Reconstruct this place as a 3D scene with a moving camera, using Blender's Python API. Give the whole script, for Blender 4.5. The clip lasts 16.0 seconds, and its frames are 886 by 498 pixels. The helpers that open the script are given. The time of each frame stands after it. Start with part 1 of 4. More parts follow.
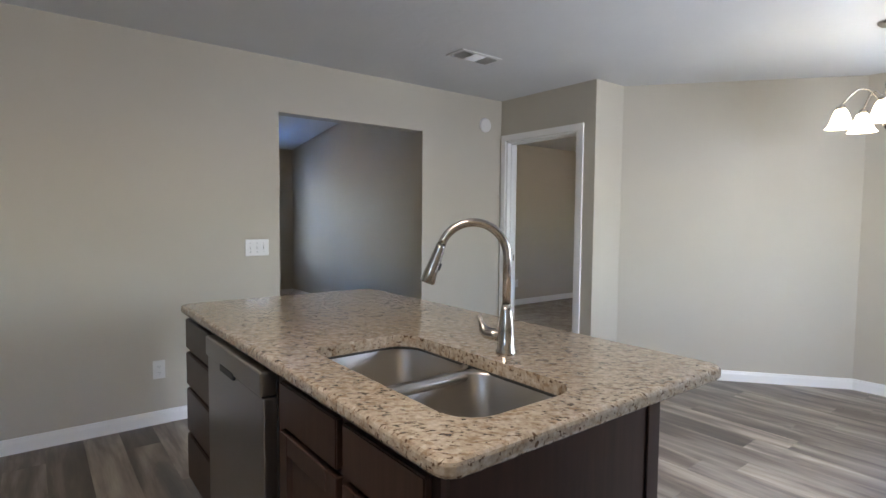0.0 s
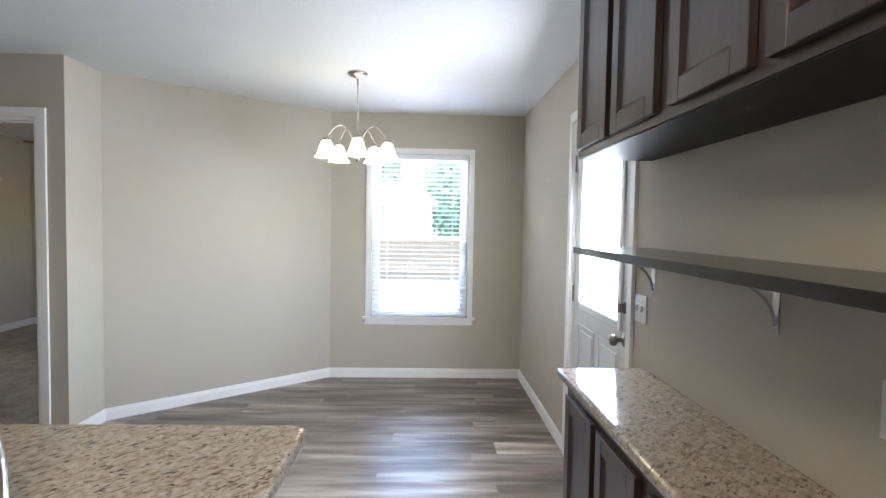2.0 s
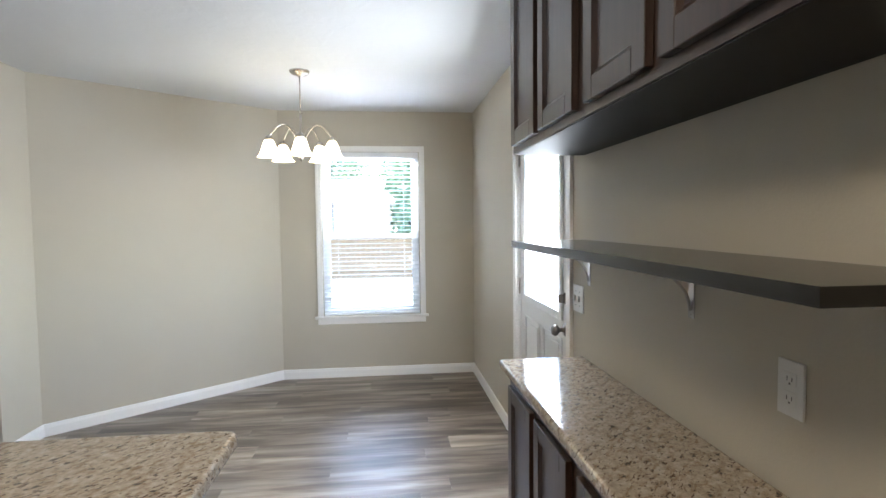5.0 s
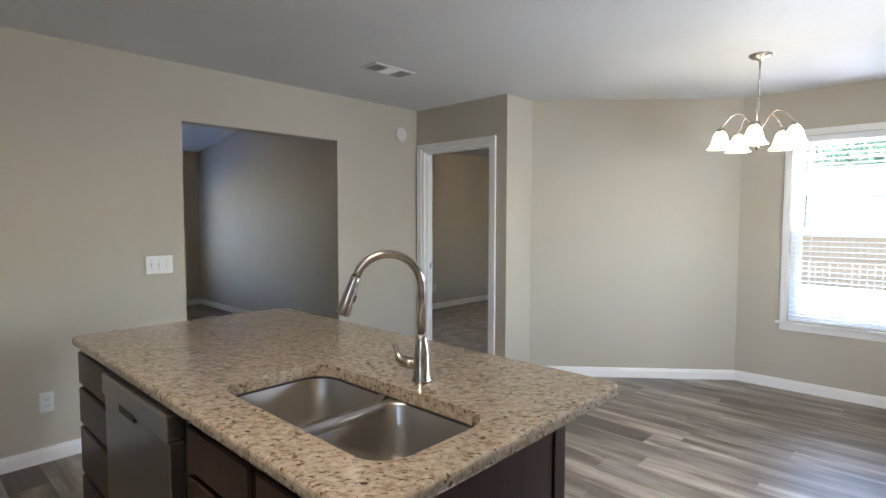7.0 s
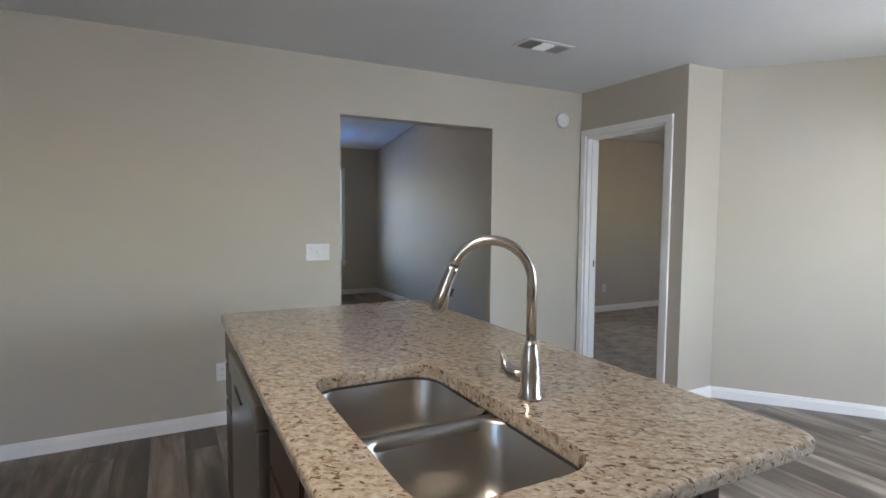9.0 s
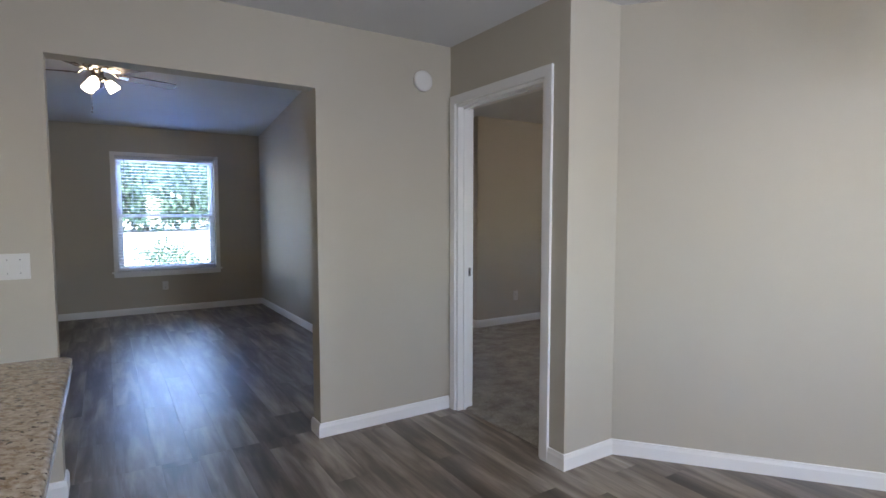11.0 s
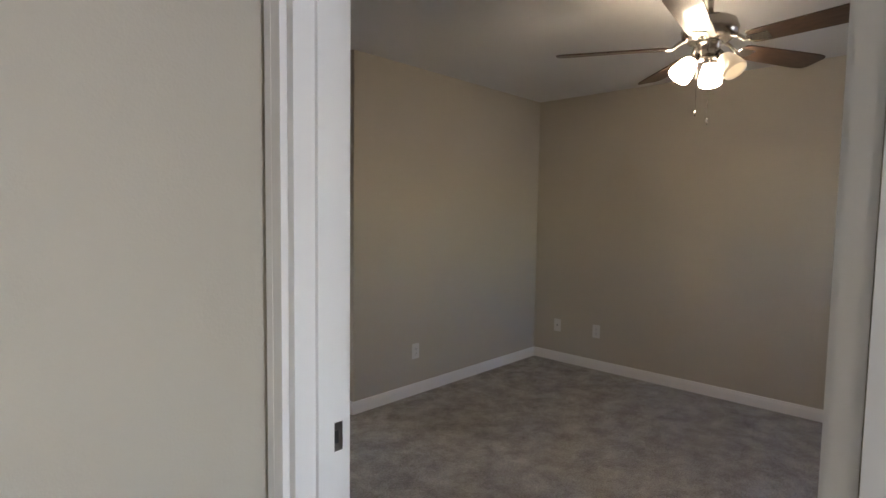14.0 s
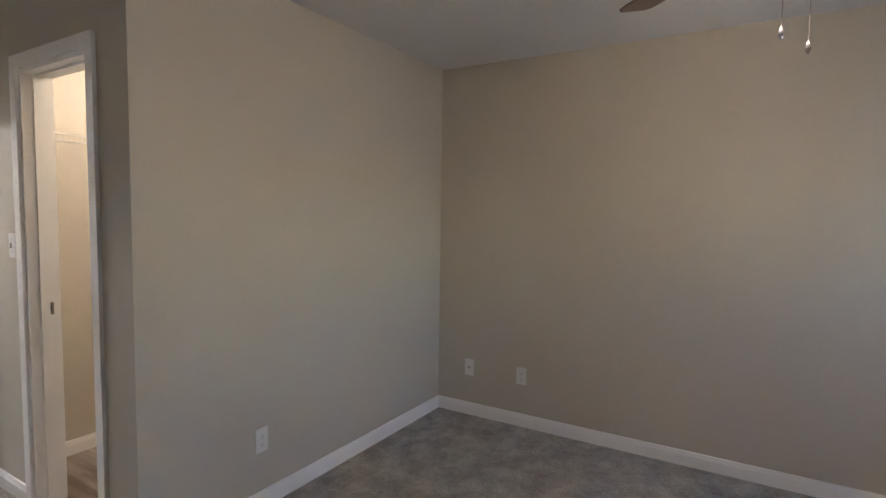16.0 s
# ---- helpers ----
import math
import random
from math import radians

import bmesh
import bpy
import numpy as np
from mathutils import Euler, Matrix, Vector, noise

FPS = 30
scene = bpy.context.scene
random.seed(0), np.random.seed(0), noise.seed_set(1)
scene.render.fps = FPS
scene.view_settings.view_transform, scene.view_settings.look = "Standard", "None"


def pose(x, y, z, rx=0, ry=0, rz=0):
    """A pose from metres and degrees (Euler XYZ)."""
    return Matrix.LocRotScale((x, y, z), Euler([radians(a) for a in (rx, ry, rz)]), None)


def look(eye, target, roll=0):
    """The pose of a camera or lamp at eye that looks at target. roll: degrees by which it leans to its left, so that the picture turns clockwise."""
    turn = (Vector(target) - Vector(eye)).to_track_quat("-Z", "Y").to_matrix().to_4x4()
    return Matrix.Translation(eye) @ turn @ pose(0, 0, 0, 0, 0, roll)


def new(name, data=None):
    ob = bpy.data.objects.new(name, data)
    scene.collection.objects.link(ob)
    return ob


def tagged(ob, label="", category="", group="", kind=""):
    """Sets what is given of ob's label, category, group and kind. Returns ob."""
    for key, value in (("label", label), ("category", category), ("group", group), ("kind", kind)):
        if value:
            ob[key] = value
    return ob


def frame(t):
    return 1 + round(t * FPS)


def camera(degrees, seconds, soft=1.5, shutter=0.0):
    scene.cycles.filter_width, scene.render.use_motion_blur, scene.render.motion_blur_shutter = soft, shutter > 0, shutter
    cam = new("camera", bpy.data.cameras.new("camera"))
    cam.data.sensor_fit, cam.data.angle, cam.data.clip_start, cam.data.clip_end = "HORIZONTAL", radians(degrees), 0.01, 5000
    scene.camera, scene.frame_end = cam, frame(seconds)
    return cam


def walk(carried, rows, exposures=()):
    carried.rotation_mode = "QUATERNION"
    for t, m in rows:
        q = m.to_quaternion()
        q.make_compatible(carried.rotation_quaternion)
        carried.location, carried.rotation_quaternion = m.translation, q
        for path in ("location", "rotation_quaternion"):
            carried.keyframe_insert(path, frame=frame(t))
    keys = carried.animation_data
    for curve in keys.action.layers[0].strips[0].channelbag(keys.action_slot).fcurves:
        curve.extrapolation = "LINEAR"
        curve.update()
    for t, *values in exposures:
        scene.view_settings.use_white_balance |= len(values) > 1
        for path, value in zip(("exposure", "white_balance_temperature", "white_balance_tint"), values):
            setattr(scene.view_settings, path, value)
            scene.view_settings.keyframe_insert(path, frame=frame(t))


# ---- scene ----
cam = camera(80.0, 16.0)
PATH = [
    (0, (0.334, 0.131, 1.313), (1.562, 1.705, 1.197), 0.5),
    (0.5, (0.392, 0.191, 1.333), (1.852, 1.554, 1.217), 0.7),
    (1, (0.465, 0.333, 1.396), (2.217, 1.289, 1.278), 0.7),
    (1.5, (0.536, 0.438, 1.415), (2.487, 0.865, 1.31), 1.1),
    (2, (0.528, 0.497, 1.42), (2.525, 0.431, 1.329), 1.0),
    (2.5, (0.486, 0.555, 1.419), (2.407, 0.007, 1.333), 0.9),
    (3, (0.452, 0.569, 1.419), (2.268, -0.265, 1.335), 0.9),
    (3.2, (0.45, 0.555, 1.424), (2.245, -0.324, 1.335), 0.4),
    (5.3, (0.508, 0.388, 1.425), (2.505, 0.398, 1.319), -0.6),
    (5.5, (0.503, 0.364, 1.426), (2.493, 0.537, 1.319), -0.5),
    (6, (0.4, 0.254, 1.422), (2.296, 0.882, 1.307), -0.3),
    (6.5, (0.334, 0.164, 1.415), (2.03, 1.217, 1.293), -0.1),
    (7, (0.332, 0.111, 1.41), (1.787, 1.478, 1.291), 0.1),
    (7.5, (0.329, 0.081, 1.405), (1.551, 1.659, 1.282), 0.3),
    (8, (0.33, 0.095, 1.395), (1.324, 1.826, 1.268), 0.4),
    (8.2, (0.345, 0.106, 1.393), (1.266, 1.876, 1.261), 0.4),
    (10.3, (1.445, 0.538, 1.318), (2.428, 2.275, 1.195), 0.8),
    (10.5, (1.549, 0.606, 1.345), (2.578, 2.315, 1.21), 0.1),
    (11, (1.936, 0.834, 1.336), (3.011, 2.515, 1.2), -0.0),
    (11.5, (2.243, 1.093, 1.342), (3.339, 2.76, 1.207), 0.1),
    (12, (2.44, 1.454, 1.357), (3.537, 3.12, 1.224), 0.3),
    (12.5, (2.681, 1.865, 1.368), (3.784, 3.527, 1.231), 0.2),
    (13, (2.918, 2.278, 1.341), (4.144, 3.853, 1.215), 0.1),
    (13.5, (3.153, 2.621, 1.347), (4.551, 4.045, 1.211), 0.9),
    (14, (3.394, 2.87, 1.387), (4.84, 4.244, 1.247), 0.8),
    (14.5, (3.645, 3.148, 1.397), (5.131, 4.479, 1.263), 0.7),
    (15, (3.944, 3.334, 1.398), (5.467, 4.624, 1.267), 0.5),
    (15.5, (4.234, 3.497, 1.377), (5.824, 4.704, 1.261), 0.4),
    (16, (4.456, 3.713, 1.424), (6.159, 4.753, 1.289), 0.8),
]
walk(cam, [(t, look(eye, target, roll)) for t, eye, target, roll in PATH], exposures=[(0.0, 3.96, 6150, 15), (0.5, 3.72, 6100, 15), (1.0, 3.80, 6100, 16), (1.5, 3.94, 6050, 13), (2.0, 4.05, 6150, 13), (3.0, 4.1, 6300, 11), (5.5, 3.92, 6400, 12), (6.5, 3.9, 6450, 14), (7.5, 3.9, 6350, 14), (8.0, 4.02, 6200, 13), (10.5, 3.88, 6050, 16), (11.0, 3.72, 6150, 17), (12.0, 3.72, 6450, 19), (12.5, 3.66, 6500, 18), (13.0, 3.63, 6500, 17), (13.5, 3.72, 6500, 17), (14.0, 4.02, 6450, 17), (14.5, 4.17, 6350, 17), (15.0, 4.44, 6050, 16), (16.0, 4.53, 6000, 18)])
# world, sun and exposure
SUN_ELEVATION, SUN_AZIMUTH = radians(74), radians(100)   # a high summer sun, azimuth clockwise from +y
world = bpy.data.worlds.new("world")
scene.world = world
world.use_nodes = True
wn = world.node_tree
sky = wn.nodes.new("ShaderNodeTexSky")
sky.sky_type, sky.sun_disc = "NISHITA", False
sky.sun_elevation, sky.sun_rotation = SUN_ELEVATION, SUN_AZIMUTH
sky.air_density, sky.dust_density, sky.ozone_density = 1.3, 0.3, 4.0
wn.links.new(sky.outputs["Color"], wn.nodes["Background"].inputs["Color"])
wn.nodes["Background"].inputs["Strength"].default_value = 0.15
sun = new("sun", bpy.data.lights.new("sun", "SUN"))
sun.data.energy, sun.data.angle, sun.data.color = 3.1, radians(0.5), (1, 0.95, 0.87)
sun.matrix_world = look((10 * math.cos(SUN_ELEVATION) * math.sin(SUN_AZIMUTH), 10 * math.cos(SUN_ELEVATION) * math.cos(SUN_AZIMUTH), 10 * math.sin(SUN_ELEVATION)), (0, 0, 0))


def window_light(name, place, target, w, h, watts, color, spread=math.pi):
    """An added area lamp that stands in for sky light outside a window or door."""
    ob = new(name, bpy.data.lights.new(name, "AREA"))
    ob.data.shape, ob.data.size, ob.data.size_y, ob.data.energy, ob.data.color = "RECTANGLE", w, h, watts, color
    ob.data.spread = spread
    ob.matrix_world = look(place, target)
    return ob


DAY = (0.86, 0.93, 1.0)
# added behind the door glass, where it also shows as bright outdoors
window_light("sky_fill_door", (3.20, -0.473, 1.418), (3.40, 3, 0.1), 0.50, 0.87, 3.6, DAY)
# added out of sight above the window, blue for the glare on the floor
window_light("sky_fill_living", (2.75, 9.45, 2.45), (2.7, 6.0, 0.3), 1.2, 0.45, 5.6, (0.19, 0.38, 1.0), radians(75))
# added out of sight above the window to brighten the dining corner
window_light("sky_fill_dining", (5.84, 0.552, 2.30), (3.4, 0.6, 0.2), 0.85, 0.4, 7.0, (0.80, 0.89, 1.0), radians(110))


# materials
def mat(name, color, rough=0.5, metal=0.0, spec=0.5, coat=0.0):
    m = bpy.data.materials.new(name)
    m.use_nodes = True
    b = m.node_tree.nodes["Principled BSDF"]
    b.inputs["Base Color"].default_value = (*color, 1)
    b.inputs["Roughness"].default_value = rough
    b.inputs["Metallic"].default_value = metal
    b.inputs["Specular IOR Level"].default_value = spec
    b.inputs["Coat Weight"].default_value = coat
    return m


def N(m, kind, **inputs):
    n = m.node_tree.nodes.new(kind)
    for k, v in inputs.items():
        n.inputs[k.replace("_", " ")].default_value = v
    return n


def L(m, a, b):
    m.node_tree.links.new(a, b)


def ramp(m, fac, stops):
    r = m.node_tree.nodes.new("ShaderNodeValToRGB")
    while len(r.color_ramp.elements) < len(stops):
        r.color_ramp.elements.new(0.5)
    for e, (p, c) in zip(r.color_ramp.elements, stops):
        e.position, e.color = p, (*c, 1) if len(c) == 3 else c
    L(m, fac, r.inputs["Fac"])
    return r.outputs["Color"]


def coords(m, scale=(1, 1, 1), out="Object", loc=None, turn=0.0):
    t = N(m, "ShaderNodeTexCoord")
    p = N(m, "ShaderNodeMapping")
    p.inputs["Scale"].default_value = scale
    if turn:
        q = N(m, "ShaderNodeMapping")
        q.inputs["Rotation"].default_value = (0, 0, turn)
        L(m, t.outputs[out], q.inputs["Vector"])
        L(m, q.outputs["Vector"], p.inputs["Vector"])
        return p.outputs["Vector"]
    L(m, t.outputs[out], p.inputs["Vector"])
    if loc is not None:
        L(m, loc, p.inputs["Location"])
    return p.outputs["Vector"]


def noise_tex(m, vec, scale, detail=4.0, rough=0.55, dist=0.0):
    n = N(m, "ShaderNodeTexNoise", Scale=scale, Detail=detail, Roughness=rough, Distortion=dist)
    L(m, vec, n.inputs["Vector"])
    return n.outputs["Fac"]


def bump(m, fac, strength, distance, prev=None):
    b = N(m, "ShaderNodeBump", Strength=strength, Distance=distance)
    L(m, fac, b.inputs["Height"])
    if prev is not None:
        L(m, prev, b.inputs["Normal"])
    L(m, b.outputs["Normal"], m.node_tree.nodes["Principled BSDF"].inputs["Normal"])
    return b.outputs["Normal"]


def base(m, out, what="Base Color"):
    L(m, out, m.node_tree.nodes["Principled BSDF"].inputs[what])


def paint(name, a, b, rough, grain=220, strength=0.12, big=None):
    m = mat(name, a, rough)
    v = coords(m)
    base(m, ramp(m, noise_tex(m, v, 1.3, 5), [(0.3, a), (0.7, b)]))
    n = bump(m, noise_tex(m, v, grain, 2), strength, 0.002)
    if big:
        r = ramp(m, noise_tex(m, v, big, 4, 0.5, 0.6), [(0.48, (0, 0, 0)), (0.58, (1, 1, 1))])
        bump(m, r, 0.16, 0.003, n)
    return m


WALL = paint("wall_paint_warm_grey", (0.482, 0.443, 0.366), (0.508, 0.467, 0.387), 0.62, 160, 0.25)
CEIL = paint("ceiling_texture_white", (0.66, 0.665, 0.665), (0.70, 0.705, 0.705), 0.8, 120, 0.2, 12)
TRIM = paint("trim_white_gloss", (0.82, 0.81, 0.79), (0.86, 0.85, 0.83), 0.32, 60, 0.04)
VINYL = paint("vinyl_white", (0.78, 0.80, 0.82), (0.82, 0.83, 0.85), 0.35, 60, 0.02)
PLATE = mat("plate_white", (0.70, 0.69, 0.665), 0.3)
SLOT = mat("slot_dark", (0.03, 0.03, 0.03), 0.5)


def plank_mat():
    m = mat("vinyl_plank_grey_oak", (0.25, 0.2, 0.17), 0.38, spec=0.9)
    info = N(m, "ShaderNodeObjectInfo")
    mul = N(m, "ShaderNodeMath")
    mul.operation = "MULTIPLY"
    mul.inputs[1].default_value = 37.0
    L(m, info.outputs["Random"], mul.inputs[0])
    comb = N(m, "ShaderNodeCombineXYZ")
    for k in "XYZ":
        L(m, mul.outputs[0], comb.inputs[k])
    v = coords(m, (1, 0.13, 1), "Object", comb.outputs[0])
    streak = noise_tex(m, v, 10, 4, 0.55, 0.35)
    fine = noise_tex(m, coords(m, (1, 0.03, 1), "Object", comb.outputs[0]), 110, 3)
    c = ramp(m, streak, [(0.30, (0.065, 0.046, 0.035)), (0.45, (0.15, 0.116, 0.091)), (0.58, (0.30, 0.25, 0.205)), (0.72, (0.47, 0.41, 0.345))])
    tone = ramp(m, info.outputs["Random"], [(0.0, (0.60, 0.57, 0.54)), (0.4, (0.82, 0.80, 0.78)), (0.7, (0.95, 0.96, 0.97)), (1.0, (1.15, 1.12, 1.08))])
    mx = N(m, "ShaderNodeMix")
    mx.data_type, mx.blend_type = "RGBA", "MULTIPLY"
    mx.inputs[0].default_value = 1
    L(m, c, mx.inputs[6]), L(m, tone, mx.inputs[7])
    mx2 = N(m, "ShaderNodeMix")
    mx2.data_type, mx2.blend_type = "RGBA", "MULTIPLY"
    mx2.inputs[0].default_value = 0.28
    L(m, mx.outputs[2], mx2.inputs[6]), L(m, ramp(m, fine, [(0.35, (0.55, 0.55, 0.55)), (0.6, (1, 1, 1))]), mx2.inputs[7])
    base(m, mx2.outputs[2])
    base(m, ramp(m, streak, [(0.3, (0.38, 0.38, 0.38)), (0.7, (0.36, 0.36, 0.36))]), "Roughness")
    bump(m, fine, 0.06, 0.001)
    return m


PLANK = plank_mat()


def carpet_mat():
    m = mat("carpet_grey_pile", (0.2, 0.18, 0.16), 0.95, spec=0.1)
    v = coords(m)
    big = noise_tex(m, v, 6.5, 8, 0.72, 0.15)
    c = ramp(m, big, [(0.36, (0.33, 0.31, 0.28)), (0.5, (0.45, 0.425, 0.385)), (0.64, (0.57, 0.545, 0.50))])
    tuft = noise_tex(m, v, 150, 3, 0.7)
    mx = N(m, "ShaderNodeMix")
    mx.data_type, mx.blend_type = "RGBA", "MULTIPLY"
    mx.inputs[0].default_value = 0.8
    L(m, c, mx.inputs[6]), L(m, ramp(m, tuft, [(0.35, (0.45, 0.45, 0.45)), (0.62, (1.1, 1.1, 1.1))]), mx.inputs[7])
    base(m, mx.outputs[2])
    n = bump(m, tuft, 0.9, 0.01)
    bump(m, big, 0.5, 0.02, n)
    return m


CARPET = carpet_mat()


def granite_mat():
    m = mat("granite_speckled_gold", (0.45, 0.36, 0.26), 0.13, spec=0.5, coat=0.3)
    v = coords(m, (1, 1, 1))
    vs = coords(m, (0.62, 1.25, 1.0), turn=radians(42))
    cloud = ramp(m, noise_tex(m, v, 60, 5, 0.6), [(0.3, (0.29, 0.235, 0.175)), (0.5, (0.40, 0.335, 0.26)), (0.7, (0.51, 0.45, 0.37))])
    dark = ramp(m, noise_tex(m, vs, 88, 3, 0.58, 0.5), [(0.585, (1, 1, 1)), (0.635, (0.27, 0.20, 0.16))])
    mid = ramp(m, noise_tex(m, vs, 50, 5, 0.66, 0.4), [(0.50, (1, 1, 1)), (0.64, (0.66, 0.56, 0.47))])
    out = cloud
    for layer in (mid, dark):
        mx = N(m, "ShaderNodeMix")
        mx.data_type, mx.blend_type = "RGBA", "MULTIPLY"
        mx.inputs[0].default_value = 1
        L(m, out, mx.inputs[6]), L(m, layer, mx.inputs[7])
        out = mx.outputs[2]
    base(m, out)
    return m


GRANITE = granite_mat()


def wood_mat(name, a, b, rough, axis=(1, 1, 0.08)):
    m = mat(name, a, rough, coat=0.15)
    v = coords(m, axis)
    g = noise_tex(m, v, 45, 5, 0.6, 0.3)
    base(m, ramp(m, g, [(0.3, a), (0.7, b)]))
    bump(m, g, 0.05, 0.001)
    return m


CAB = wood_mat("espresso_wood", (0.024, 0.012, 0.0085), (0.048, 0.024, 0.017), 0.36)
CABIN = wood_mat("maple_raw_edge", (0.42, 0.30, 0.19), (0.5, 0.37, 0.25), 0.5)
SHELFWOOD = wood_mat("espresso_shelf_board", (0.012, 0.010, 0.0095), (0.022, 0.019, 0.018), 0.22, (0.08, 1, 1))
BLACKEDGE = mat("black_lacquer_edge", (0.008, 0.007, 0.0065), 0.25, spec=0.35)
BLADE = wood_mat("fan_blade_walnut", (0.055, 0.032, 0.021), (0.105, 0.064, 0.04), 0.5, (0.3, 1, 1))
DARK = mat("toe_kick_dark", (0.015, 0.012, 0.01), 0.6)


def brushed(name, c, rough):
    m = mat(name, c, rough, 1.0)
    v = coords(m, (1, 1, 0.03))
    n = noise_tex(m, v, 300, 2)
    base(m, ramp(m, n, [(0.3, (rough * 0.94,) * 3), (0.7, (rough * 1.06,) * 3)]), "Roughness")
    bump(m, n, 0.002, 0.0003)
    return m


STEEL = brushed("stainless_brushed", (0.42, 0.41, 0.405), 0.30)
NICKEL = brushed("nickel_satin", (0.50, 0.47, 0.44), 0.24)
SINKM = mat("sink_satin_steel", (0.50, 0.48, 0.455), 0.27, 1.0)
base(SINKM, ramp(SINKM, noise_tex(SINKM, coords(SINKM), 3, 2), [(0.3, (0.29, 0.29, 0.29)), (0.7, (0.33, 0.33, 0.33))]), "Roughness")
PEWTER = mat("pewter_satin", (0.24, 0.22, 0.205), 0.28, 1.0)


def glow_mat(name, color, strength):
    m = mat(name, (0.9, 0.88, 0.84), 0.35)
    b = m.node_tree.nodes["Principled BSDF"]
    b.inputs["Emission Color"].default_value = (*color, 1)
    b.inputs["Emission Strength"].default_value = strength
    return m


SHADE_COOL = glow_mat("frosted_glass_lit", (1.0, 0.84, 0.52), 0.5)
SHADE_WARM = glow_mat("frosted_glass_lit_warm", (1.0, 0.80, 0.54), 4.3)
SHADE_LIVING = glow_mat("frosted_glass_lit_living", (1.0, 0.80, 0.54), 1.6)
SHADE_OFF = glow_mat("frosted_glass_dim", (1.0, 0.74, 0.42), 0.025)


def glass_mat():
    m = bpy.data.materials.new("window_glass")
    m.use_nodes = True
    nt = m.node_tree
    nt.nodes.clear()
    out = nt.nodes.new("ShaderNodeOutputMaterial")
    tr, gl, mix, fr = (nt.nodes.new(k) for k in ("ShaderNodeBsdfTransparent", "ShaderNodeBsdfGlossy", "ShaderNodeMixShader", "ShaderNodeLayerWeight"))
    gl.inputs["Roughness"].default_value = 0.02
    power, scale_ = nt.nodes.new("ShaderNodeMath"), nt.nodes.new("ShaderNodeMath")
    power.operation, scale_.operation = "POWER", "MULTIPLY_ADD"
    power.inputs[1].default_value = 5.0
    scale_.inputs[1].default_value, scale_.inputs[2].default_value = 0.35, 0.03
    nt.links.new(fr.outputs["Facing"], power.inputs[0])
    nt.links.new(power.outputs[0], scale_.inputs[0])
    nt.links.new(scale_.outputs[0], mix.inputs[0])
    nt.links.new(tr.outputs[0], mix.inputs[1])
    nt.links.new(gl.outputs[0], mix.inputs[2])
    nt.links.new(mix.outputs[0], out.inputs[0])
    return m


GLASS = glass_mat()


# mesh helpers
def add_box(bm, x0, x1, y0, y1, z0, z1):
    v = [bm.verts.new(p) for p in ((x0, y0, z0), (x1, y0, z0), (x1, y1, z0), (x0, y1, z0), (x0, y0, z1), (x1, y0, z1), (x1, y1, z1), (x0, y1, z1))]
    for f in ((3, 2, 1, 0), (4, 5, 6, 7), (0, 1, 5, 4), (1, 2, 6, 5), (2, 3, 7, 6), (3, 0, 4, 7)):
        bm.faces.new([v[i] for i in f])
    return v


def boxes(*bs, bevel=0.0, segs=2):
    bm = bmesh.new()
    for b in bs:
        add_box(bm, *b)
    if bevel:
        bmesh.ops.bevel(bm, geom=bm.edges[:], offset=bevel, segments=segs, affect="EDGES", profile=0.5)
    return bm


def lathe(bm, rings, center=(0, 0, 0), seg=24, axis="z", cap=(True, True)):
    """Rings of (radius, height) turned about an axis."""
    made = []
    for r, h in rings:
        ring = []
        for i in range(seg):
            a = 2 * math.pi * i / seg
            p = (r * math.cos(a), r * math.sin(a), h)
            if axis == "y":
                p = (p[0], p[2], p[1])
            elif axis == "x":
                p = (p[2], p[0], p[1])
            ring.append(bm.verts.new(Vector(center) + Vector(p)))
        made.append(ring)
    for a, b in zip(made, made[1:]):
        for i in range(seg):
            bm.faces.new((a[i], a[(i + 1) % seg], b[(i + 1) % seg], b[i]))
    if cap[0]:
        bm.faces.new(made[0][::-1])
    if cap[1]:
        bm.faces.new(made[-1])
    return bm


def tube(bm, pts, r, seg=12, close=True):
    """A round bar along points; r is one radius or one for each point."""
    pts = [Vector(p) for p in pts]
    rs = r if isinstance(r, (list, tuple)) else [r] * len(pts)
    rings, up = [], None
    for i, p in enumerate(pts):
        d = (pts[min(i + 1, len(pts) - 1)] - pts[max(i - 1, 0)]).normalized()
        if up is None:
            up = d.orthogonal().normalized()
        up = (up - d * up.dot(d)).normalized()
        side = d.cross(up)
        rings.append([bm.verts.new(p + rs[i] * (up * math.cos(2 * math.pi * k / seg) + side * math.sin(2 * math.pi * k / seg))) for k in range(seg)])
    for a, b in zip(rings, rings[1:]):
        for k in range(seg):
            bm.faces.new((a[k], a[(k + 1) % seg], b[(k + 1) % seg], b[k]))
    if close:
        bm.faces.new(rings[0][::-1]), bm.faces.new(rings[-1])
    return bm


def mesh_ob(name, bm, material, smooth=False):
    me = bpy.data.meshes.new(name)
    bmesh.ops.recalc_face_normals(bm, faces=bm.faces[:])
    bm.to_mesh(me)
    bm.free()
    for p in me.polygons:
        p.use_smooth = smooth
    me.materials.append(material)
    return new(name, me)


def part(name, bm, material, parent, label="", smooth=False):
    ob = mesh_ob(name, bm, material, smooth)
    ob.parent = parent
    if label:
        ob["label"] = label
    return ob


def thing(name, place, label, category, group="", rz=0):
    ob = new(name)
    ob.matrix_world = pose(*place, 0, 0, rz)
    ob.empty_display_size = 0.1
    return tagged(ob, label, category, group)


def structure(name, bm, material, label):
    return tagged(mesh_ob(name, bm, material), label, kind="structure")


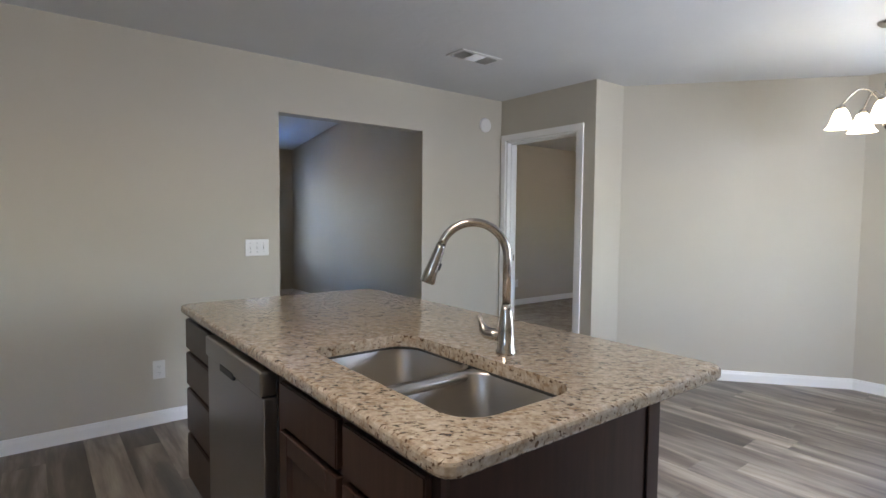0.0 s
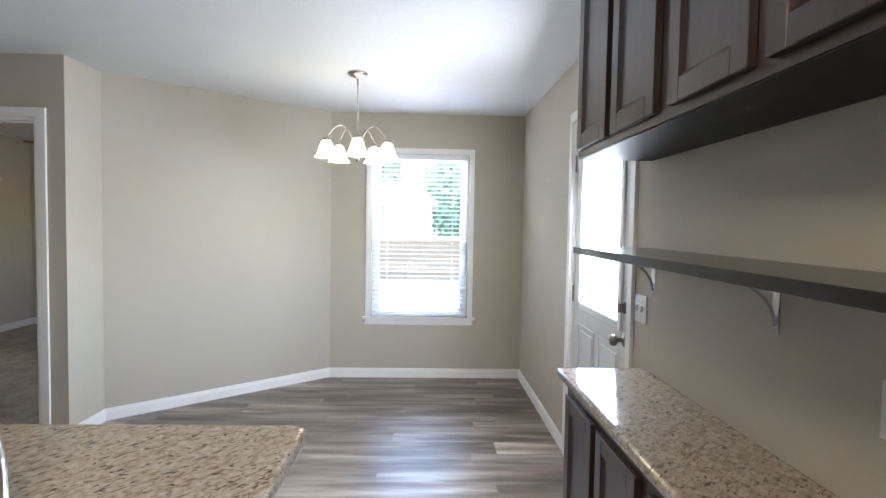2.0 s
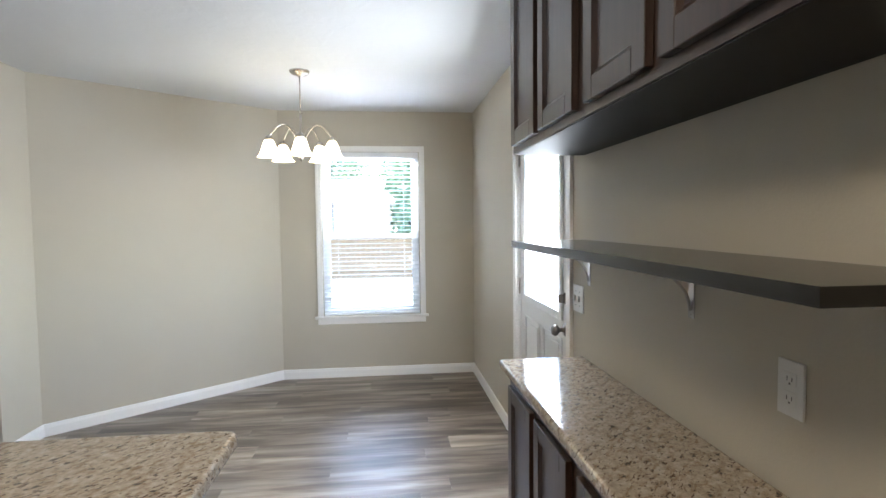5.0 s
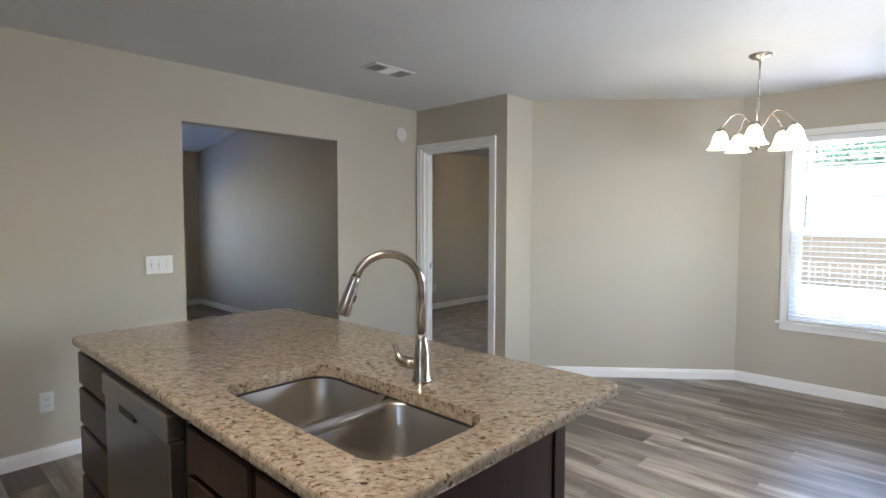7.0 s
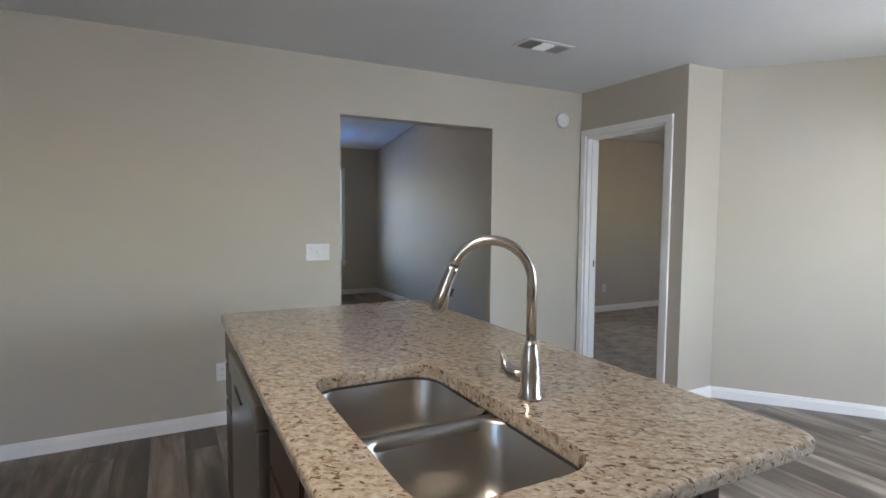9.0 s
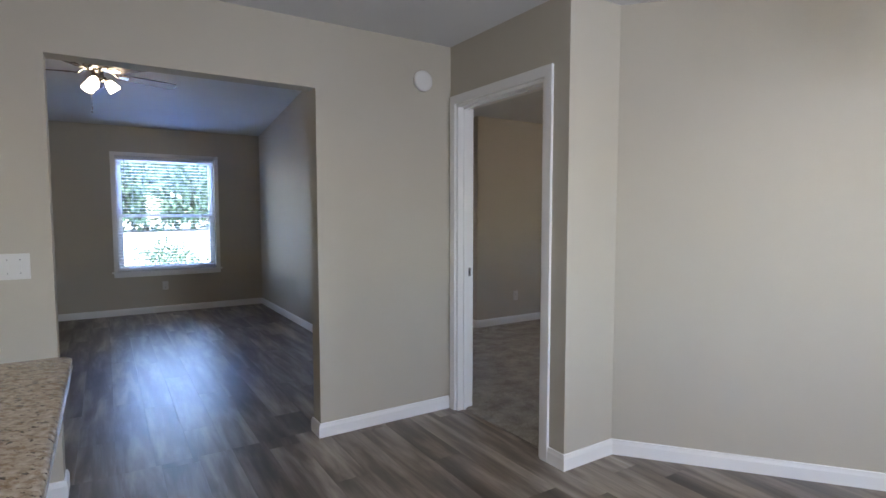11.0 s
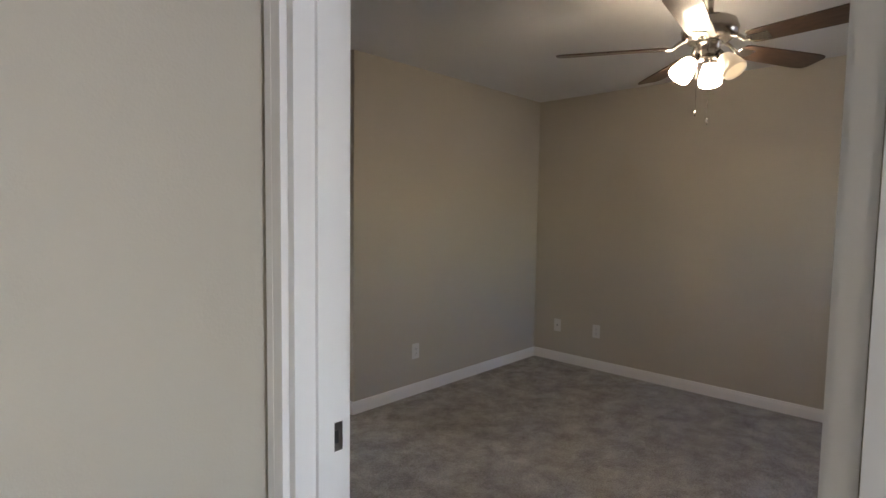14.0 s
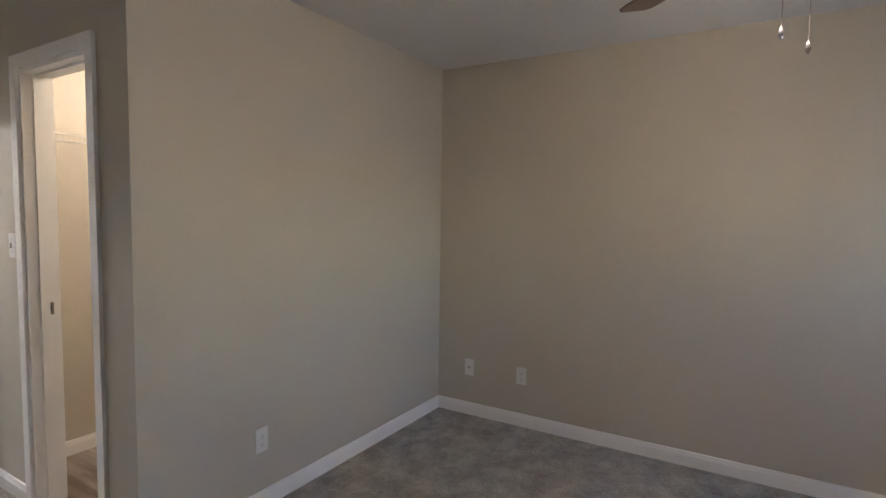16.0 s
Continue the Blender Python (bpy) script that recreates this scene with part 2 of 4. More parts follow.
# the plan
H = 2.426            # ceiling
Y_S, Y_N = -0.397, 3.812      # kitchen's cabinet wall and living-room wall
X_D, X_W = 3.90, 5.388      # wall with the bedroom door, and window wall
Y_K, X_R = 2.740, 4.267     # corner by the bedroom door and the short return
Y_G = 1.365                  # where the slanting wall meets the window wall
T = 0.12
X_B = -3.2                  # kitchen's far end behind
Y_E = 8.827                  # outer wall of living room and bathroom
X_L = 3.862                  # living room's side wall
X_C, Y_C, Y_A, X_F = 5.515, 5.702, 7.088, 7.676   # bedroom: closet wall, long wall, hall's end wall, far wall


def wall(name, axis, at, thick, a, b, top, openings=(), label="smooth warm grey painted wall"):
    """A wall with its face at 'at', going 'thick' beyond it, from a to b; openings are (a, b, z0, z1)."""
    bs, cur = [], a
    def put(s0, s1, z0, z1):
        if s1 - s0 > 1e-4 and z1 - z0 > 1e-4:
            lo, hi = sorted((at, at + thick))
            bs.append((s0, s1, lo, hi, z0, z1) if axis == "y" else (lo, hi, s0, s1, z0, z1))
    for o0, o1, z0, z1 in sorted(openings):
        put(cur, o0, 0, top)
        put(o0, o1, 0, z0)
        put(o0, o1, z1, top)
        cur = o1
    put(cur, b, 0, top)
    return structure(name, boxes(*bs), WALL, label)


DOOR_B = (2.909, 3.738)     # bedroom door
WIN_D = (0.110, 0.993, 0.568, 2.060)    # dining window
WIN_L = (2.064, 3.244, 0.573, 2.068)
WIN_T = (4.86, 5.820, 0.592, 2.068)
DOOR_O = (2.795, 3.720)       # outer door, x
DOOR_H = (-1.029, -0.269)    # hall door, x
# unseen openings, added in two south walls to let daylight in
LIGHT_GAP_K = (-2.2, -1.2, 1.1, 1.9)
LIGHT_GAP_B = (6.7, 7.3, 1.15, 1.9)
wall("wall_north", "y", Y_N, T, X_B, X_D, 3.2, [(1.730, 2.976, 0, 2.050), (*DOOR_H, 0, 2.04)])
wall("wall_door", "x", X_D, T, Y_K, Y_N + T, H + 0.05, [(*DOOR_B, 0, 2.04)])
wall("wall_window", "x", X_W, T, Y_S - T, Y_G, H + 0.05, [WIN_D])
wall("wall_south", "y", Y_S, -T, X_B, X_W, H + 0.05, [(*DOOR_O, 0, 2.05), LIGHT_GAP_K])
wall("wall_west", "x", X_B, -T, Y_S - T, Y_N + T, 3.2)
# the short return and the slanting wall, one solid with the mitred corner
def prism(pts, z0, z1):
    bm = bmesh.new()
    lo = [bm.verts.new((*p, z0)) for p in pts]
    hi = [bm.verts.new((*p, z1)) for p in pts]
    n = len(pts)
    for i in range(n):
        bm.faces.new((lo[i], lo[(i + 1) % n], hi[(i + 1) % n], hi[i]))
    bm.faces.new(lo[::-1]), bm.faces.new(hi)
    return bm
structure("wall_slant", prism([(X_D + T, Y_K), (X_R, Y_K), (X_W, Y_G), (X_W + T, Y_G + 0.10), (X_W + T, Y_G + 0.22), (X_R + 0.05, Y_K + T), (X_D + T, Y_K + T)], 0, H + 0.05), WALL, "smooth warm grey painted slanting wall")
# living room
wall("wall_living_east", "x", X_L, T, Y_N + T, Y_E, 3.2)
wall("wall_outer_north", "y", Y_E, T, -0.14, X_F + T, 3.2, [WIN_L, WIN_T])
wall("wall_living_west", "x", -0.02, -T, Y_N + T, Y_E + T, 3.2)
wall("wall_hall_north", "y", 6.2, T, X_B, -0.14, 3.2)
wall("wall_hall_far", "x", X_B, -T, Y_N + T, 6.2, 3.2)
# bedroom and what opens from it
wall("wall_bedroom_east", "x", X_F, T, 1.45, Y_C + T, H + 0.05)
wall("wall_bedroom_south", "y", 1.61, -T, X_W + T, X_F, H + 0.05, [LIGHT_GAP_B])
wall("wall_bedroom_north", "y", Y_C, T, X_C + T, X_F, H + 0.05)
wall("wall_closet", "x", X_C, T, Y_C, Y_A, H + 0.05, [(5.979, 6.594, 0, 2.04)])
wall("wall_hall_end", "y", Y_A, T, X_L + T, 7.2, H + 0.05, [(4.64, 5.395, 0, 2.04)])
wall("wall_closet_east", "x", 7.2, T, Y_C + T, Y_A + T, H + 0.05)
wall("wall_bath_east", "x", 6.6, T, Y_A + T, Y_E, H + 0.05)

# ceilings
def slab(name, pts, z0, z1, material, label):
    return structure(name, prism(pts, z0, z1), material, label)
slab("ceiling", [(X_B, Y_S), (X_W, Y_S), (X_W, Y_G), (X_R, Y_K), (X_D, Y_K), (X_D, Y_N), (X_B, Y_N)], H, H + 0.04, CEIL, "white knockdown-textured kitchen ceiling")
slab("ceiling", [(X_D + T, Y_K + T), (X_R + 0.05, Y_K + T), (X_W + T, Y_G + 0.22), (X_F, 1.61), (X_F, Y_C), (X_C, Y_C), (X_C, Y_A), (X_L + T, Y_A), (X_L + T, Y_N + T), (X_D + T, Y_N + T)], H, H + 0.04, CEIL, "white textured bedroom ceiling")
slab("ceiling", [(X_C + T, Y_C + T), (7.2, Y_C + T), (7.2, Y_A), (X_C + T, Y_A)], H, H + 0.04, CEIL, "white textured closet ceiling")
slab("ceiling", [(X_L + T, Y_A + T), (6.6, Y_A + T), (6.6, Y_E), (X_L + T, Y_E)], H, H + 0.04, CEIL, "white textured bathroom ceiling")
slab("ceiling", [(X_B, Y_N + T), (-0.14, Y_N + T), (-0.14, 6.2), (X_B, 6.2)], H, H + 0.04, CEIL, "white hall ceiling")
bm = bmesh.new()
vs = [bm.verts.new(p) for p in ((-0.02, Y_N + T, 3.07), (X_L, Y_N + T, 3.07), (X_L, Y_E, 2.45), (-0.02, Y_E, 2.45), (-0.02, Y_N + T, 3.12), (X_L, Y_N + T, 3.12), (X_L, Y_E, 2.5), (-0.02, Y_E, 2.5))]
for f in ((3, 2, 1, 0), (4, 5, 6, 7), (0, 1, 5, 4), (1, 2, 6, 5), (2, 3, 7, 6), (3, 0, 4, 7)):
    bm.faces.new([vs[i] for i in f])
structure("ceiling", bm, CEIL, "white vaulted living room ceiling")
# unseen slab, added to block the sun; its overhang shades the windows
structure("roof", boxes((X_B - 0.8, X_W + T + 0.8, Y_S - 0.9, Y_E + 0.9, 3.2, 3.3), (X_W + T + 0.8, X_F + 0.9, 0.8, Y_E + 0.9, 3.2, 3.3)), CEIL, "unseen flat roof slab, overhanging to keep sun out of the rooms")

# floors: a dark underlay with planks on it, and carpet
structure("floor", boxes((X_B - T, X_F + T, Y_S - T, Y_E + T, -0.12, -0.006)), DARK, "dark floor base under grey oak vinyl planks")
tagged(structure("carpet", prism([(X_D + 0.06, Y_K + 0.175), (X_R + 0.05, Y_K + T), (X_W + T, Y_G + 0.22), (X_F, 1.61), (X_F, Y_C), (X_C, Y_C), (X_C + 0.06, 5.975), (X_C + 0.06, 6.60), (X_C, Y_A), (5.395, Y_A + 0.05), (4.64, Y_A + 0.05), (X_L + T, Y_A), (X_L + T, Y_N + T), (X_D + T, Y_N + T), (X_D + T, 3.74), (X_D + 0.06, 3.74)], -0.006, 0.012), CARPET, "soft mottled grey pile carpet"), category="carpet")

structure("ground", boxes((-400, 400, -400, 400, -0.5, -0.35)), mat("ground_pale_concrete", (0.25, 0.25, 0.23), 0.9), "pale dry sunlit ground")


# ---- kitchen island ----
ISL = (0.853, 1.842, 0.784, 2.735)       # worktop's outline
def rounded(x0, x1, y0, y1, r, n=5):
    pts = []
    for cx, cy, a0 in ((x1 - r, y1 - r, 0), (x0 + r, y1 - r, 90), (x0 + r, y0 + r, 180), (x1 - r, y0 + r, 270)):
        for i in range(n + 1):
            a = radians(a0 + 90 * i / n)
            pts.append((cx + r * math.cos(a), cy + r * math.sin(a)))
    return pts


def sheet_with_holes(outer, holes, z0, z1, edge=0.0):
    """A slab with rounded upper and lower rims outside, and holes cut through."""
    bm = bmesh.new()
    def ring(pts, z, inset=0.0):
        n, out = len(pts), []
        cx, cy = sum(p[0] for p in pts) / n, sum(p[1] for p in pts) / n
        hx, hy = max(abs(p[0] - cx) for p in pts), max(abs(p[1] - cy) for p in pts)
        for p in pts:
            out.append(bm.verts.new((cx + (p[0] - cx) * (1 - inset / hx), cy + (p[1] - cy) * (1 - inset / hy), z)))
        return out
    def skirt(a, b):
        n = len(a)
        for i in range(n):
            bm.faces.new((a[i], a[(i + 1) % n], b[(i + 1) % n], b[i]))
    prof = [(edge, z0)] + [(edge - edge * math.sin(radians(a)), z0 + edge - edge * math.cos(radians(a))) for a in (30, 60, 90)] + [(edge - edge * math.sin(radians(a)), z1 - edge + edge * math.cos(radians(a))) for a in (90, 60, 30)] + [(edge, z1)] if edge else [(0, z0), (0, z1)]
    rings = [ring(outer, z, i) for i, z in prof]
    for a, b in zip(rings, rings[1:]):
        skirt(a, b)
    tops, bots = [rings[-1]], [rings[0]]
    for hole in holes:
        a, b = ring(hole, z0), ring(hole, z1)
        skirt(a, b)
        tops.append(b), bots.append(a)
    for loops in (tops, bots):
        edges = []
        for r in loops:
            for i in range(len(r)):
                e = bm.edges.get((r[i], r[(i + 1) % len(r)])) or bm.edges.new((r[i], r[(i + 1) % len(r)]))
                edges.append(e)
        bmesh.ops.triangle_fill(bm, use_beauty=True, edges=edges, normal=(0, 0, 1))
    return bm


SINK = (0.985, 1.350, 0.893, 1.630)
worktop = tagged(mesh_ob("island_worktop", sheet_with_holes(rounded(*ISL, 0.035), [rounded(*SINK, 0.085)], 0.876, 0.915, 0.012), GRANITE), "speckled gold granite worktop with rounded edge on the dark island", "countertop")

BX0, BX1, BY0, BY1 = 0.888, 1.548, 0.817, 2.700


def panel_front(name, parent, w, h, material=CAB, label="", d=0.02, rail=0.055, flat=False):
    """A cabinet door or drawer front, in the x-z plane, facing -y, with its lower left corner at the parent's origin."""
    bm = bmesh.new()
    if flat:
        add_box(bm, 0, w, -d, 0, 0, h)
        bmesh.ops.bevel(bm, geom=bm.edges[:], offset=0.004, segments=2, affect="EDGES")
    else:
        for b in ((0, rail, 0, h), (w - rail, w, 0, h), (rail, w - rail, 0, rail), (rail, w - rail, h - rail, h)):
            add_box(bm, b[0], b[1], -d, 0, b[2], b[3])
        bmesh.ops.bevel(bm, geom=bm.edges[:], offset=0.002, segments=1, affect="EDGES")
        # the sloped moulding round the recessed panel
        r2 = rail + 0.012
        o = [(rail, -d + 0.003, rail), (w - rail, -d + 0.003, rail), (w - rail, -d + 0.003, h - rail), (rail, -d + 0.003, h - rail)]
        i = [(r2, -d + 0.011, r2), (w - r2, -d + 0.011, r2), (w - r2, -d + 0.011, h - r2), (r2, -d + 0.011, h - r2)]
        ov, iv = [bm.verts.new(p) for p in o], [bm.verts.new(p) for p in i]
        for k in range(4):
            bm.faces.new((ov[k], ov[(k + 1) % 4], iv[(k + 1) % 4], iv[k]))
        add_box(bm, r2 - 0.001, w - r2 + 0.001, -d + 0.011, -0.001, r2 - 0.001, h - r2 + 0.001)
    return part(name, bm, material, parent, label)


def island_unit(name, y0, y1, label, fronts):
    """A base cabinet between y0 and y1; fronts are (name, a, b, z0, z1, flat) with a, b from the far end."""
    c = thing(name, (BX0, y0, 0), label, "cabinet", "island cabinets")
    w = y1 - y0
    part("body", boxes((0.0, 0.018, 0, w, 0.10, 0.874), (0.018, 0.60, 0, 0.018, 0.10, 0.68), (0.018, 0.60, w - 0.018, w, 0.10, 0.68), (0.018, 0.60, 0.018, w - 0.018, 0.10, 0.118)), CAB, c)
    part("toe_kick", boxes((0.07, 0.60, 0.002, w - 0.002, 0, 0.099)), DARK, c, "dark recessed toe kick")
    for nm, a, b, z0, z1, flat in fronts:
        f = panel_front(nm, c, b - a, z1 - z0, flat=flat)
        f.matrix_local = Matrix.Translation((0, w - a, z0)) @ pose(0, 0, 0, 0, 0, -90)
    return c


island_unit("drawer_cabinet", 2.240, BY1, "dark espresso wood island cabinet with a stack of four drawers",
            [("drawer_front", 0.010, 0.435, z0, z1, True) for z0, z1 in ((0.722, 0.855), (0.558, 0.705), (0.350, 0.541), (0.13, 0.333))])
island_unit("sink_cabinet", 0.844, 1.608, "dark espresso wood sink cabinet with false drawer fronts over two doors",
            [("drawer_front", 0.050, 0.400, 0.733, 0.855, True), ("drawer_front", 0.430, 0.745, 0.733, 0.855, True),
             ("door", 0.050, 0.400, 0.13, 0.715, False), ("door", 0.430, 0.745, 0.13, 0.715, False)])
# dishwasher between the two
dw = thing("dishwasher", (BX0, 1.612, 0), "stainless steel dishwasher with a pocket handle, built into the island", "dishwasher")
part("body", boxes((0.0, 0.56, 0.005, 0.618, 0.1, 0.68), (0.0, 0.03, 0.005, 0.618, 0.68, 0.872), (0.03, 0.56, 0.05, 0.618, 0.68, 0.872)), DARK, dw, "black sides of the dishwasher")
part("door", boxes((-0.042, -0.001, 0.010, 0.612, 0.12, 0.788), bevel=0.004), STEEL, dw)
part("control_panel", boxes((-0.050, -0.001, 0.010, 0.612, 0.793, 0.866), bevel=0.006), STEEL, dw, "brushed steel control panel")
part("handle", boxes((-0.052, -0.040, 0.27, 0.42, 0.778, 0.803), bevel=0.003), SLOT, dw, "dark pocket handle under the control panel")
part("toe_kick", boxes((0.03, 0.4, 0.01, 0.61, 0, 0.099)), DARK, dw)
# end and back panels
pan = thing("island_end_panel", (0, 0, 0), "dark espresso wood panel closing the end of the island", "panel")
part("end_panel", boxes((BX0, BX1, BY0, 0.842, 0, 0.874)), CAB, pan)
part("corner_post", boxes((BX1 - 0.045, BX1 + 0.006, BY0 - 0.006, BY0 - 0.0005, 0, 0.874), bevel=0.002), CAB, pan, "narrow corner strip")
pan = thing("island_back_panel", (0, 0, 0), "dark espresso wood panel along the back of the island", "panel")
part("back_panel", boxes((BX1 - 0.065, BX1, 0.844, BY1, 0, 0.874)), CAB, pan)

# double-bowl sink under the worktop
sink = thing("sink", (0, 0, 0), "undermounted stainless steel double-bowl sink in the granite worktop", "sink")
def bowl(name, x0, x1, y0, y1, z):
    bm = bmesh.new()
    prof = [(-0.006, 0.8755), (0.004, 0.8755), (0.008, 0.868), (0.016, z + 0.05), (0.028, z + 0.015), (0.055, z)]
    rings = []
    for inset, h in prof:
        rings.append([bm.verts.new((*p, h)) for p in rounded(x0 + inset, x1 - inset, y0 + inset, y1 - inset, max(0.03, 0.075 - inset * 0.3), 6)])
    n = len(rings[0])
    for a, b in zip(rings, rings[1:]):
        for i in range(n):
            bm.faces.new((a[i], a[(i + 1) % n], b[(i + 1) % n], b[i]))
    bm.faces.new(rings[-1])
    o = part(name, bm, SINKM, sink, "", True)
    sol = lathe(bmesh.new(), [(0.045, z + 0.001), (0.045, z + 0.004), (0.036, z + 0.004), (0.03, z + 0.0015)], ((x0 + x1) / 2, (y0 + y1) / 2, 0), 28)
    part("drain", sol, NICKEL, sink, "round chrome drain", True)
    return o
bowl("bowl", SINK[0] - 0.01, SINK[1] + 0.01, SINK[2] - 0.01, 1.265, 0.69)
bowl("bowl", SINK[0] - 0.01, SINK[1] + 0.01, 1.281, SINK[3] + 0.01, 0.69)
part("divider", boxes((SINK[0] - 0.008, SINK[1] + 0.008, 1.252, 1.294, 0.845, 0.8725), bevel=0.012, segs=5), SINKM, sink, "rounded steel ridge between the bowls", True)

# thin dark band under the cut edge of the stone
bm = bmesh.new()
for inset in (0.0, 0.0012):
    rings = [[bm.verts.new((*p, z)) for p in rounded(SINK[0] + inset, SINK[1] - inset, SINK[2] + inset, SINK[3] - inset, 0.085)] for z in (0.8695, 0.8775)]
    for i in range(len(rings[0])):
        k = (i + 1) % len(rings[0])
        bm.faces.new((rings[0][i], rings[0][k], rings[1][k], rings[1][i]))
part("rim_band", bm, SLOT, sink, "thin dark band under the stone's cut edge")

# pull-down tap
fa = thing("kitchen_faucet", (1.436, 1.236, 0.915), "brushed nickel gooseneck pull-down faucet standing on the granite", "faucet", rz=-38.7)
part("base", lathe(bmesh.new(), [(0.031, 0), (0.031, 0.006), (0.026, 0.012), (0.0255, 0.07), (0.023, 0.10), (0.017, 0.128), (0.0135, 0.145)], seg=32), NICKEL, fa, "", True)
arc = [(0, 0, 0.14), (0, 0, 0.287)]
R = 0.100
for i in range(1, 17):
    a = radians(180 - i * 10)
    arc.append((-R - R * math.cos(a), 0, 0.287 + R * math.sin(a)))
part("neck", tube(bmesh.new(), arc, 0.0125, 20), NICKEL, fa, "tall arched neck", True)
h0 = Vector(arc[-1])
d = Vector((-0.342, 0, -0.94)).normalized()
part("spray_head", tube(bmesh.new(), [h0, h0 + d * 0.012, h0 + d * 0.02, h0 + d * 0.075, h0 + d * 0.115, h0 + d * 0.12], [0.0145, 0.0145, 0.0155, 0.019, 0.0225, 0.020], 24), NICKEL, fa, "flared pull-down spray head", True)
b0 = h0 + d * 0.06 + Vector((0.019, 0, 0.0))
part("spray_button", tube(bmesh.new(), [b0, b0 + d * 0.022], 0.005, 10), SLOT, fa, "dark spray button")
part("handle", tube(bmesh.new(), [(-0.02, 0.0, 0.05), (-0.045, 0.0, 0.05), (-0.066, 0.0, 0.052), (-0.080, 0.0, 0.062), (-0.089, 0.0, 0.082), (-0.098, 0.0, 0.104)], [0.017, 0.019, 0.0185, 0.015, 0.0075, 0.0085], 16), NICKEL, fa, "curved single lever", True).matrix_local = pose(0, 0, 0, 0, 0, -36.7)


# ---- cabinet wall ----
CX0, CX1 = 1.06, 2.605
serve = tagged(mesh_ob("worktop", sheet_with_holes([(CX0, Y_S + 0.003), (CX1, Y_S + 0.003), (CX1, -0.038), (CX0, -0.038)][::-1], [], 0.820, 0.859, 0.012), GRANITE), "polished speckled granite worktop on narrow dark base cabinets", "countertop")


def run_units(name, x0, x1, yback, yfront, z0, z1, n, label, group, toe, doors_gap=0.02, cabinets=2):
    w = (x1 - x0) / cabinets
    for c in range(cabinets):
        u = thing(name, (x1 - c * w, yback, z0), label, "cabinet", group)
        part("body", boxes((-w + 0.0004, 0, 0, yfront - yback, toe, z1 - z0)), CAB, u)
        if toe:
            part("toe_kick", boxes((-w + 0.002, -0.002, 0, yfront - yback - 0.06, 0, toe - 0.001)), DARK, u)
        dn = n // cabinets
        dwid = (w - 0.04 * 2 - 0.05 * (dn - 1)) / dn
        for k in range(dn):
            xr = -0.04 - k * (dwid + 0.05)
            f = panel_front("door", u, dwid, z1 - z0 - toe - (0.075 if toe else 0.055), d=0.02)
            f.matrix_local = Matrix.Translation((xr, yfront - yback, toe + 0.025)) @ pose(0, 0, 0, 0, 0, 180)
        if not toe:
            part("underside", boxes((-w + 0.0006, -0.0002, 0.004, yfront - yback - 0.004, -0.0032, -0.0004)), DARK, u, "flat dark underside")
    return u, w


run_units("base_cabinet", CX0, CX1 - 0.02, Y_S + 0.002, -0.078, 0, 0.818, 4, "dark espresso wood base cabinet with two doors under granite", "base cabinets", 0.1)
u, w = run_units("wall_cabinet", 1.074, 2.600, Y_S + 0.002, -0.098, 1.690, H - 0.002, 4, "dark espresso wood wall cabinet with two doors above the shelf", "wall cabinets", 0)

part("edge_strip", boxes((-w - 0.0025, -w - 0.0002, 0.004, 0.318, 0.0, 0.006)), CABIN, u, "pale raw wood edge")

shelf = thing("wall_shelf", (0, 0, 0), "long dark wood shelf on metal brackets above the granite worktop", "shelf")
part("board", boxes((1.070, 2.600, Y_S + 0.001, -0.090, 1.318, 1.343), bevel=0.002), SHELFWOOD, shelf)
part("edge_band", boxes((1.070, 2.600, -0.0898, -0.0880, 1.3175, 1.3435), (1.0682, 1.0699, Y_S + 0.001, -0.0880, 1.3175, 1.3435)), BLACKEDGE, shelf, "glossy black front edge")
for bx in (1.112, 1.832, 2.552):
    br = bmesh.new()
    add_box(br, bx - 0.013, bx + 0.013, Y_S, Y_S + 0.003, 1.158, 1.3175)
    add_box(br, bx - 0.013, bx + 0.013, Y_S + 0.003, -0.180, 1.3145, 1.3175)
    curve_pts = []
    for i in range(9):
        a = radians(90 * i / 8)
        curve_pts.append((bx, Y_S + 0.006 + 0.19 * (1 - math.cos(a)), 1.178 + 0.133 * math.sin(a)))
    tube(br, curve_pts, 0.0045, 8)
    lathe(br, [(0.004, 0.003), (0.004, 0.005), (0.001, 0.006)], (bx, Y_S, 1.168), 10, "y")
    lathe(br, [(0.004, 0.003), (0.004, 0.005), (0.001, 0.006)], (bx, Y_S, 1.298), 10, "y")
    part("bracket", br, STEEL, shelf, "curved brushed metal shelf bracket")


# ---- doors and their casings ----
CASE_W, CASE_D = 0.058, 0.016


